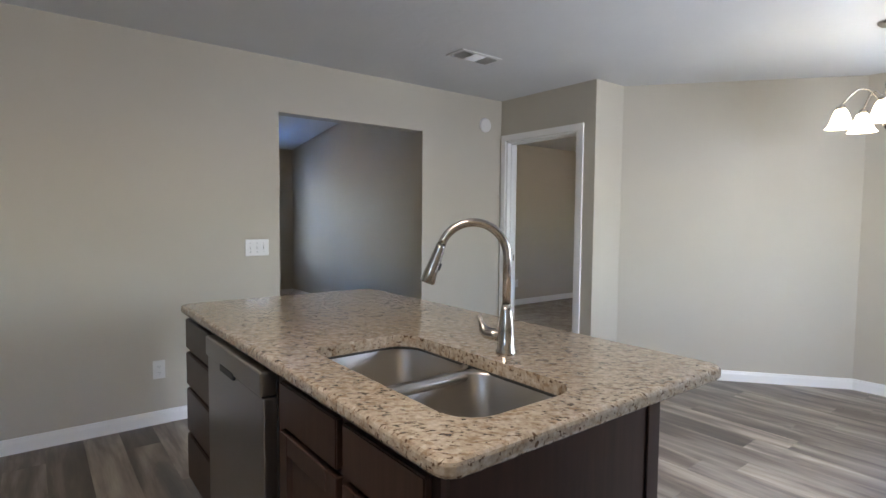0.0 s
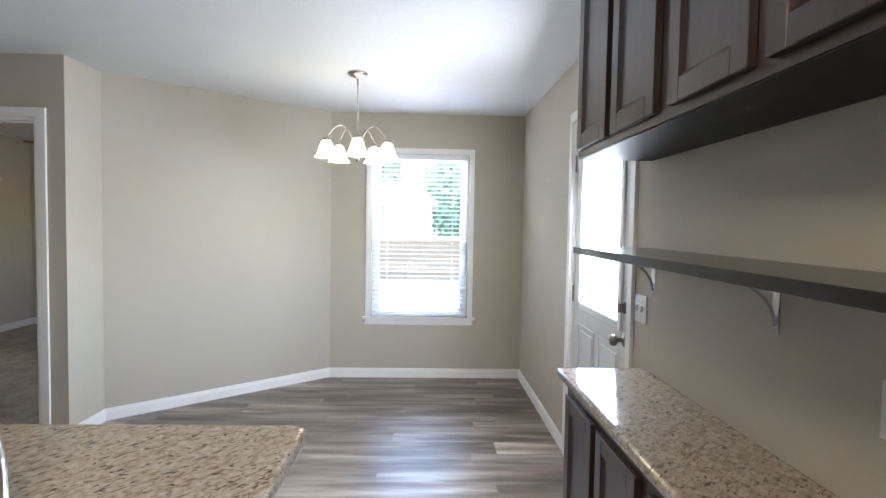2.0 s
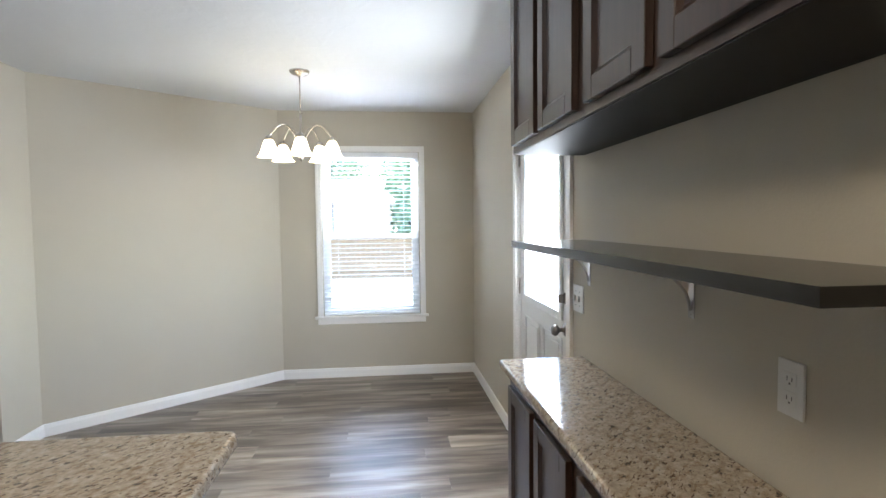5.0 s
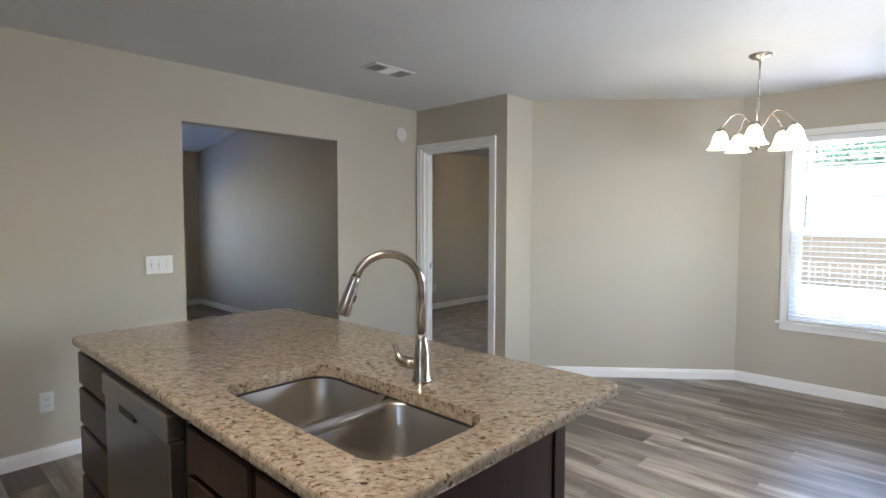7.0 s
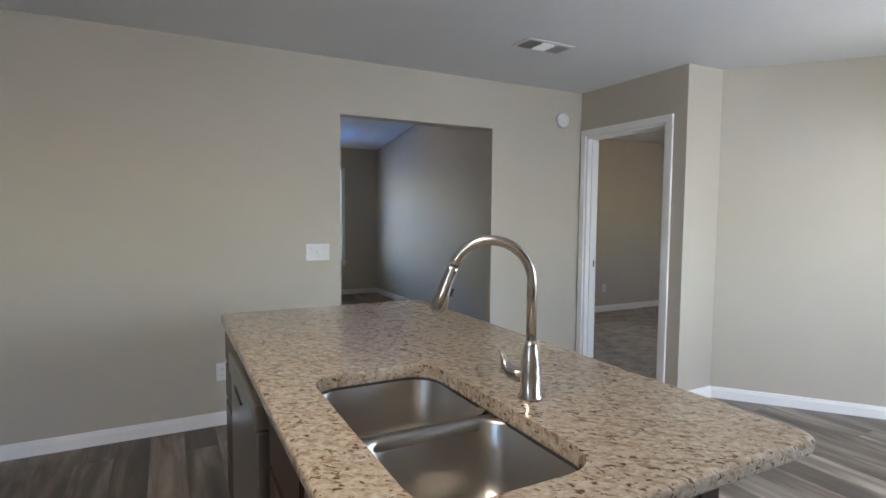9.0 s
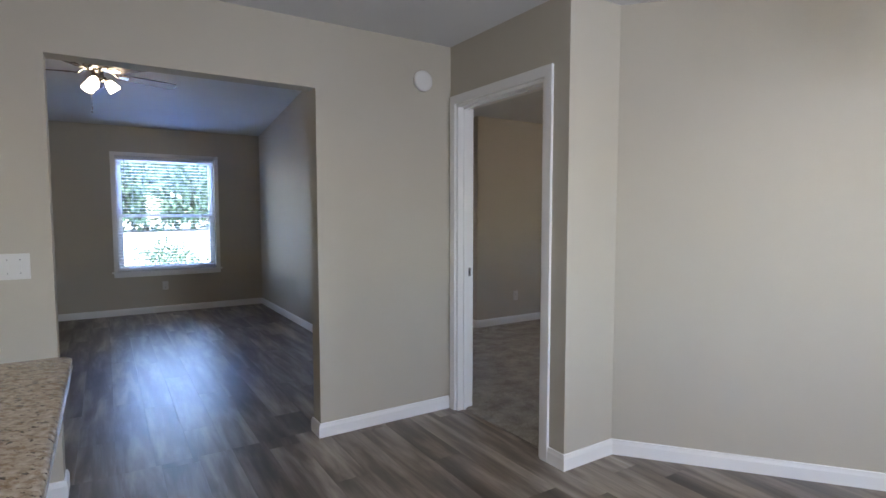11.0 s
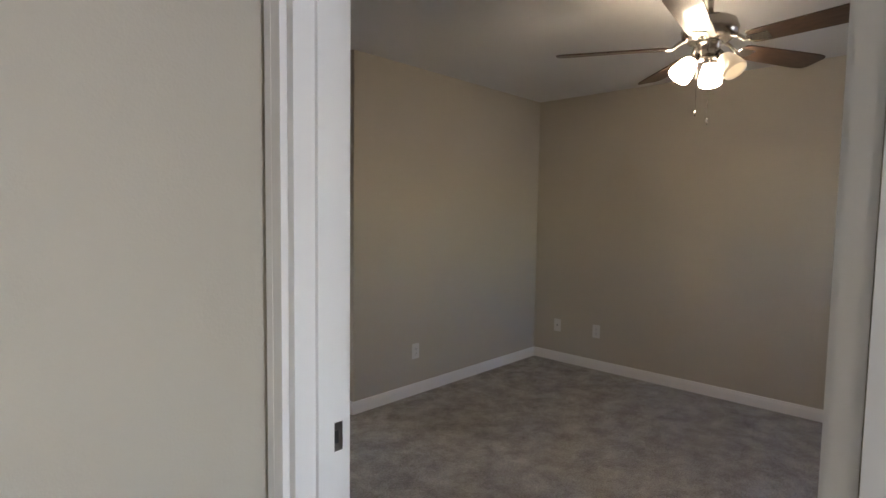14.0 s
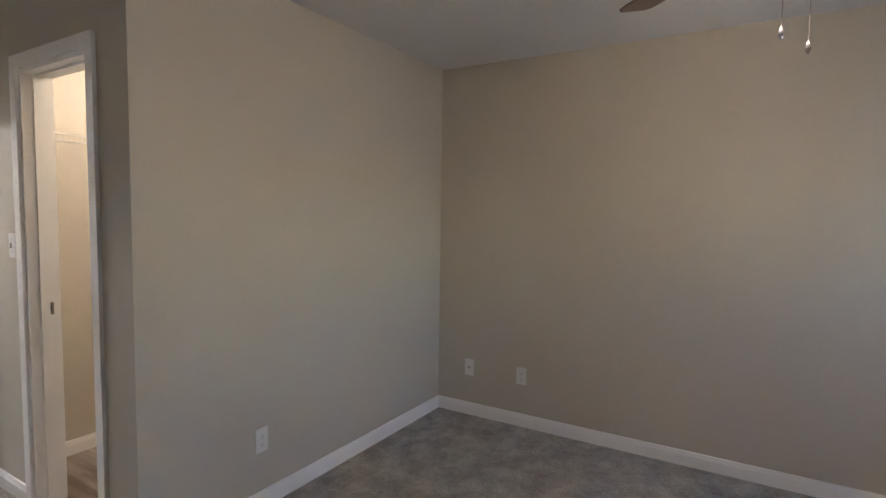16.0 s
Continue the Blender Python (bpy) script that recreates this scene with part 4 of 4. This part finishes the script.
for k in range(5):
    a = radians(188 + 72 * k)
    ux, uy = math.cos(a), math.sin(a)
    pts = []
    for i in range(17):
        t = i / 16
        r = 0.02 + 0.190 * t
        z = -0.47 + 0.098 * math.sin(math.pi * min(1, t * 1.02) ** 0.9) + 0.03 * t
        pts.append((ux * r, uy * r, z))
    arm = part("arm", tube(bmesh.new(), pts + [(ux * 0.21, uy * 0.21, -0.462)], 0.0045, 10), NICKEL, cl, "", True)
    part("socket", lathe(bmesh.new(), [(0.006, -0.435), (0.021, -0.445), (0.023, -0.468), (0.015, -0.470)], (ux * 0.21, uy * 0.21, 0), 20), NICKEL, arm, "", True)
    part("shade", lathe(bmesh.new(), [(0.022, -0.466), (0.032, -0.476), (0.042, -0.500), (0.049, -0.528), (0.058, -0.552), (0.070, -0.571), (0.077, -0.576), (0.073, -0.576), (0.055, -0.553), (0.045, -0.530), (0.038, -0.500), (0.028, -0.480)], (ux * 0.21, uy * 0.21, 0), 28, cap=(False, False)), SHADE_COOL, arm, "lit frosted bell shade", True)


# ---- ceiling fans ----
def ceiling_fan(place, ceiling_z, turn, lights, label, dim=2, lit=SHADE_WARM):
    f = thing("ceiling_fan", place, label, "ceiling fan", "ceiling fans")
    up = ceiling_z - place[2]
    part("canopy", lathe(bmesh.new(), [(0.075, up - 0.001), (0.073, up - 0.03), (0.05, up - 0.055), (0.022, up - 0.06)], seg=32), NICKEL, f, "", True)
    part("downrod", tube(bmesh.new(), [(0, 0, 0.06), (0, 0, up - 0.05)], 0.013, 14), NICKEL, f, "", True)
    part("motor", lathe(bmesh.new(), [(0.03, 0.085), (0.075, 0.078), (0.105, 0.06), (0.118, 0.025), (0.112, -0.005), (0.085, -0.025), (0.06, -0.032)], seg=40), NICKEL, f, "brushed nickel motor housing", True)
    part("light_fitter", lathe(bmesh.new(), [(0.06, -0.031), (0.046, -0.036), (0.046, -0.095), (0.05, -0.098), (0.05, -0.112), (0.02, -0.122), (0.004, -0.124)], seg=32), NICKEL, f, "", True)
    for k in range(5):
        a = turn + 72 * k
        bm = bmesh.new()
        out = [(0.17, -0.048), (0.20, -0.056), (0.60, -0.068), (0.645, -0.062), (0.66, -0.045), (0.66, 0.045), (0.645, 0.062), (0.60, 0.068), (0.20, 0.056), (0.17, 0.048)]
        lo, hi = [bm.verts.new((x, y, -0.003)) for x, y in out], [bm.verts.new((x, y, 0.003)) for x, y in out]
        n = len(out)
        for i in range(n):
            bm.faces.new((lo[i], lo[(i + 1) % n], hi[(i + 1) % n], hi[i]))
        bm.faces.new(lo[::-1]), bm.faces.new(hi)
        b = part("blade", bm, BLADE, f, "dark walnut-look fan blade")
        b.matrix_local = pose(0, 0, -0.045, 0, 0, a) @ pose(0, 0, 0, -11, 0, 0)
        br = bmesh.new()
        tube(br, [(0.085, 0, 0.035), (0.12, 0, 0.022), (0.15, 0, -0.003), (0.175, 0.0, -0.006)], 0.009, 8)
        add_box(br, 0.16, 0.245, -0.028, 0.028, -0.0075, -0.0035)
        bmesh.ops.bevel(br, geom=[e for e in br.edges if e.calc_length() > 0.05], offset=0.002, segments=1, affect="EDGES")
        part("blade_iron", br, NICKEL, b, "nickel blade bracket")
    for i, a in enumerate(lights):
        m = pose(0, 0, -0.085, 0, 0, a) @ pose(0.055, 0, 0, 0, -38, 0) @ Matrix.Scale(0.82, 4)
        arm = part("lamp_arm", lathe(bmesh.new(), [(0.014, 0.012), (0.016, -0.010), (0.024, -0.03), (0.024, -0.045)], seg=20), NICKEL, f, "", True)
        arm.matrix_local = m
        part("shade", lathe(bmesh.new(), [(0.024, -0.030), (0.036, -0.040), (0.046, -0.065), (0.056, -0.100), (0.061, -0.130), (0.058, -0.148), (0.054, -0.147), (0.056, -0.130), (0.051, -0.100), (0.041, -0.065), (0.030, -0.042)], seg=28, cap=(False, False)), SHADE_OFF if i == dim else lit, arm, "frosted bell shade", True)
    for cx, cy, l in ((-0.048, 0.030, 0.252), (-0.052, -0.022, 0.292)):
        bm = tube(bmesh.new(), [(cx, cy, -0.075), (cx, cy, -0.075 - l)], 0.0012, 6)
        part("pull_chain", bm, NICKEL, f)
        part("chain_pull", lathe(bmesh.new(), [(0.0015, -0.075 - l), (0.005, -0.085 - l), (0.006, -0.094 - l), (0.002, -0.103 - l)], (cx, cy, 0), 12), NICKEL, f, "small teardrop pull", True)
    return f
ceiling_fan((5.93, 3.675, 2.178), H, 117.0, (12, 132, 252), "nickel ceiling fan with five walnut blades and three lights")
ceiling_fan((1.93, 6.35, 2.585), 2.79, 20, (250, 10, 130), "nickel ceiling fan hung from the sloped living room ceiling", 9, SHADE_LIVING)


# ---- kitchen ceiling light behind the way in ----
kl = thing("kitchen_light", (0.30, 0.88, H), "round glowing flush ceiling light in the kitchen", "ceiling light")
part("base", lathe(bmesh.new(), [(0.31, -0.001), (0.31, -0.02), (0.30, -0.025)], seg=40), NICKEL, kl, "", True)
part("diffuser", lathe(bmesh.new(), [(0.30, -0.025), (0.29, -0.06), (0.22, -0.085), (0.10, -0.100), (0.005, -0.103)], seg=40), glow_mat("kitchen_globe_glow", (1.0, 0.85, 0.64), 1.9), kl, "", True)

# ---- closet: wire shelf ----
ws = thing("wire_shelf", (0, 0, 0), "white coated wire shelf across the closet wall", "shelf")
bm = bmesh.new()
for y, z in ((Y_A - 0.006, 1.80), (Y_A - 0.30, 1.80), (Y_A - 0.30, 1.765)):
    tube(bm, [(X_C + T + 0.002, y, z), (7.195, y, z)], 0.0035, 6)
part("rails", bm, PLATE, ws)
bm = bmesh.new()
for i in range(58):
    x = X_C + T + 0.012 + i * 0.0255
    tube(bm, [(x, Y_A - 0.004, 1.803), (x, Y_A - 0.30, 1.803), (x, Y_A - 0.303, 1.765)], 0.0013, 4)
part("wires", bm, PLATE, ws, "thin cross wires")
lamp = thing("closet_light", (6.4, 6.42, H), "small round ceiling light glowing warm in the closet", "ceiling light")
part("base", lathe(bmesh.new(), [(0.07, -0.001), (0.07, -0.02), (0.05, -0.024)], seg=28), PLATE, lamp, "", True)
part("globe", lathe(bmesh.new(), [(0.05, -0.024), (0.085, -0.05), (0.09, -0.085), (0.06, -0.12), (0.01, -0.13)], seg=28), glow_mat("closet_globe_glow", (1.0, 0.82, 0.60), 7.0), lamp, "", True)

# unseen globe, added to brighten the bathroom walls
bl_ = thing("bathroom_fill_light", (4.75, 7.9, H), "unseen glowing globe added to brighten the bathroom", "ceiling light")
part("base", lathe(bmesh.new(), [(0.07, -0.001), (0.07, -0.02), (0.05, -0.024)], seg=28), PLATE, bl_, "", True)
part("globe", lathe(bmesh.new(), [(0.05, -0.024), (0.085, -0.05), (0.09, -0.085), (0.06, -0.12), (0.01, -0.13)], seg=28), glow_mat("bath_fill_glow", (1.0, 0.93, 0.82), 11.0), bl_, "", True)

# ---- room behind the hall door: a rack with a few shelves ----
rk = thing("shelf_rack", (-0.72, 5.88, 0), "tall dark-framed rack with white shelves in the dim hall", "shelf rack")
for x in (0, 0.47):
    part("side", boxes((x, x + 0.02, 0, 0.3, 0, 1.95), bevel=0.002), DARK, rk, "black side post")
for z in (0.62, 0.95, 1.22, 1.50, 1.93):
    part("shelf_board", boxes((0.0205, 0.4695, 0.005, 0.3, z, z + 0.018)), PLATE, rk)
part("back", boxes((0.0205, 0.4695, 0.285, 0.299, 0.62, 1.93)), paint("rack_back_grey", (0.3, 0.3, 0.3), (0.36, 0.36, 0.36), 0.7), rk, "grey back board")
bx = thing("storage_box", (-0.60, 5.95, 0), "small white box standing on the floor under the rack", "box")
part("box", boxes((0, 0.26, 0, 0.2, 0.0, 0.30), bevel=0.004), PLATE, bx)
part("lid", boxes((-0.006, 0.266, -0.006, 0.206, 0.301, 0.325), bevel=0.004), PLATE, bx)
tr = thing("storage_tray", (-0.66, 5.93, 0.969), "shallow red plastic tray on a rack shelf", "tray")
part("tray", boxes((0, 0.36, 0, 0.006, 0, 0.05), (0, 0.36, 0.194, 0.2, 0, 0.05), (0, 0.006, 0.006, 0.194, 0, 0.05), (0.354, 0.36, 0.006, 0.194, 0, 0.05), (0.006, 0.354, 0.006, 0.194, 0, 0.006)), mat("red_plastic", (0.42, 0.04, 0.03), 0.35), tr)

# ---- outdoors ----
LEAF = mat("leaf_green", (0.07, 0.13, 0.035), 0.5)
info = N(LEAF, "ShaderNodeNewGeometry")
base(LEAF, ramp(LEAF, info.outputs["Random Per Island"], [(0.0, (0.06, 0.11, 0.055)), (0.5, (0.10, 0.165, 0.085)), (1.0, (0.13, 0.20, 0.11))]))
BARK = wood_mat("bark_grey_brown", (0.10, 0.075, 0.055), (0.19, 0.15, 0.11), 0.9)
FENCE = wood_mat("fence_cedar", (0.125, 0.082, 0.040), (0.18, 0.122, 0.066), 0.85)
rng = random.Random(7)


def tree(place, h, r, leaves, size, label, name="tree", trunk=True):
    t = thing(name, place, label, name, name + "s")
    bm = bmesh.new()
    if trunk:
        tube(bm, [(0, 0, -0.05), (0.04, 0, h * 0.2), (-0.03, 0.05, h * 0.42), (0.05, 0, h * 0.75)], [0.035 * h, 0.026 * h, 0.018 * h, 0.006 * h], 9)
    for k in range(7):
        a, z = k * 2.4, h * (0.25 + 0.07 * k) if trunk else 0.05
        tube(bm, [(0, 0, z), (0.45 * r * math.cos(a), 0.45 * r * math.sin(a), z + 0.16 * h), (0.8 * r * math.cos(a), 0.8 * r * math.sin(a), z + 0.24 * h)], [0.011 * h, 0.006 * h, 0.002 * h], 6)
    part("trunk", bm, BARK, t)
    cz = h * 0.58 if trunk else h * 0.5
    clumps = [(rng.uniform(-1, 1), rng.uniform(-1, 1), rng.uniform(-1, 1)) for _ in range(60)]
    clumps = [c for c in clumps if sum(q * q for q in c) < 1.0]
    bm = bmesh.new()
    for _ in range(leaves):
        c = rng.choice(clumps)
        s = 0.28
        p = Vector((c[0] + rng.gauss(0, s) , c[1] + rng.gauss(0, s), c[2] + rng.gauss(0, s)))
        p = Vector((p.x * r * 0.8, p.y * r * 0.8, max(cz + p.z * h * (0.42 if trunk else 0.42), 0.05)))
        e = Euler((rng.uniform(0, 6.3), rng.uniform(0, 6.3), rng.uniform(0, 6.3))).to_matrix()
        w = size * rng.uniform(0.6, 1.3)
        bm.faces.new([bm.verts.new(p + e @ Vector(q) * w) for q in ((-0.5, 0, 0), (0, -0.28, 0.06), (0.55, 0, 0), (0, 0.28, 0.06))])
    me = bpy.data.meshes.new("crown")
    bm.to_mesh(me)
    bm.free()
    me.materials.append(LEAF)
    o = new("crown", me)
    o.parent = t
    tagged(o, "uneven leafy crown", kind="stuff")
    return t


G = -0.35
TL = "leafy green shade tree standing behind the yard"
for x, y, h, r in ((33, 7.5, 6.5, 2.6), (34, -1.0, 6.2, 2.0), (24, -1.1, 4.0, 1.0), (37, 3.8, 6.5, 2.6), (27, 10.5, 7, 2.8)):
    tree((x, y, G), h, r, 4200, 0.34, TL)
for x, y, h, r in ((-7, 62, 9.5, 5.4), (1.0, 56, 8.4, 5.0), (9.5, 60, 7.4, 4.8), (19.5, 66, 9.5, 6.4), (5.2, 58, 7.2, 4.2), (15, 70, 7.6, 5.0)):
    tree((x, y, G), h, r, 5200, 0.62, TL)
tree((3.18, 14.4, G), 1.0, 0.66, 1500, 0.09, "low leafy green shrub planted outside the window", "shrub", False)
tree((0.7, 12.6, G), 0.7, 0.45, 500, 0.09, "low leafy green shrub planted outside the window", "shrub", False)
tree((6.3, -0.2, G), 0.45, 0.3, 300, 0.06, "low leafy green shrub planted outside the window", "shrub", False)

# privacy fence: rails and boards
fence = thing("fence", (16.8, 0, G), "tan cedar board privacy fence round the back yard", "fence")
bm = bmesh.new()
for z in (0.2, 0.70, 1.2):
    add_box(bm, 0.02, 0.06, -2.4, 12, z, z + 0.09)
part("rail", bm, FENCE, fence)
board = None
for k in range(96):
    y = -2.4 + k * 0.15
    if board is None:
        board = part("board", boxes((0, 0.018, 0, 0.142, 0.02, 1.40)), FENCE, fence)
        board.location.y = y
    else:
        o = new("board", board.data)
        o.parent = fence
        o.location = (0, y, 0.01 * rng.random())

# a low neighbour's house beyond the fence
house = thing("neighbour_house", (27, 4.2, G), "low pale brick house with a grey-green shingle roof beyond the fence", "house")
BRICKM = paint("pale_brick", (0.30, 0.28, 0.26), (0.38, 0.36, 0.33), 0.85, 9, 0.3)
part("wall", boxes((0, 6, -4.0, 4.0, 0, 2.75)), BRICKM, house)
bm = bmesh.new()
vs = [bm.verts.new(p) for p in ((-0.5, -4.5, 2.7), (6.5, -4.5, 2.7), (6.5, 4.5, 2.7), (-0.5, 4.5, 2.7), (3, -3.0, 4.1), (3, 3.0, 4.1))]
for f in ((0, 3, 5, 4), (1, 4, 5, 2), (0, 4, 1), (3, 2, 5), (0, 1, 2, 3)):
    bm.faces.new([vs[i] for i in f])
part("roof", bm, paint("shingle_grey_green", (0.16, 0.19, 0.18), (0.22, 0.25, 0.24), 0.9, 6, 0.5), house)



# ---- vinyl planks, laid along y ----
PW, PL = 0.178, 1.22
plank_mesh = {}


def plank(parent, x, y0, y1):
    l, w = y1 - y0 - 0.0004, PW - 0.0004
    key = round(l, 3)
    if key not in plank_mesh:
        bm = bmesh.new()
        b, z = 0.0004, 0.0
        lo = [bm.verts.new(p) for p in ((-w / 2, -l / 2, -0.005), (w / 2, -l / 2, -0.005), (w / 2, l / 2, -0.005), (-w / 2, l / 2, -0.005))]
        m1 = [bm.verts.new(p) for p in ((-w / 2, -l / 2, -b), (w / 2, -l / 2, -b), (w / 2, l / 2, -b), (-w / 2, l / 2, -b))]
        hi = [bm.verts.new(p) for p in ((-w / 2 + b, -l / 2 + b, 0), (w / 2 - b, -l / 2 + b, 0), (w / 2 - b, l / 2 - b, 0), (-w / 2 + b, l / 2 - b, 0))]
        for a, c in ((lo, m1), (m1, hi)):
            for i in range(4):
                bm.faces.new((a[i], a[(i + 1) % 4], c[(i + 1) % 4], c[i]))
        bm.faces.new(hi)
        me = bpy.data.meshes.new("plank")
        bm.to_mesh(me)
        bm.free()
        me.materials.append(PLANK)
        plank_mesh[key] = me
    o = new("plank", plank_mesh[key])
    o.parent = parent
    o.location = (x, (y0 + y1) / 2, 0)


def lay(label, x0, x1, y0, y1, skip=None):
    fl = new("floor")
    tagged(fl, label, kind="structure")
    i, x = 0, x0 + PW / 2
    while x < x1 + PW / 2 - 0.01:
        off = (i * 0.427 + 0.13 * (i % 3)) % PL
        y = y0 - off
        while y < y1:
            a, b = max(y, y0), min(y + PL, y1)
            if b - a > 0.02 and not (skip and skip(x, a, b)):
                plank(fl, x, a, b)
            y += PL
        i, x = i + 1, x + PW


WOODL = "grey-brown wood-look vinyl planks with dark and light streaks"
def behind_slant(x, a, b):
    if x < X_D + T + PW:
        return False
    edge = Y_K if x < X_R else Y_K + (x - X_R) * (Y_G - Y_K) / (X_W - X_R)
    return a > edge + 0.3
lay(WOODL, X_B, X_W - 0.02, Y_S, Y_N + T, behind_slant)
lay(WOODL, -0.02, X_L, Y_N + T, Y_E)
lay(WOODL, X_B, -0.14, Y_N + T, 6.2)
lay(WOODL, X_L + T, 6.6, Y_A + 0.05, Y_E)
lay(WOODL, X_C + 0.06, 7.2, Y_C + T, Y_A)
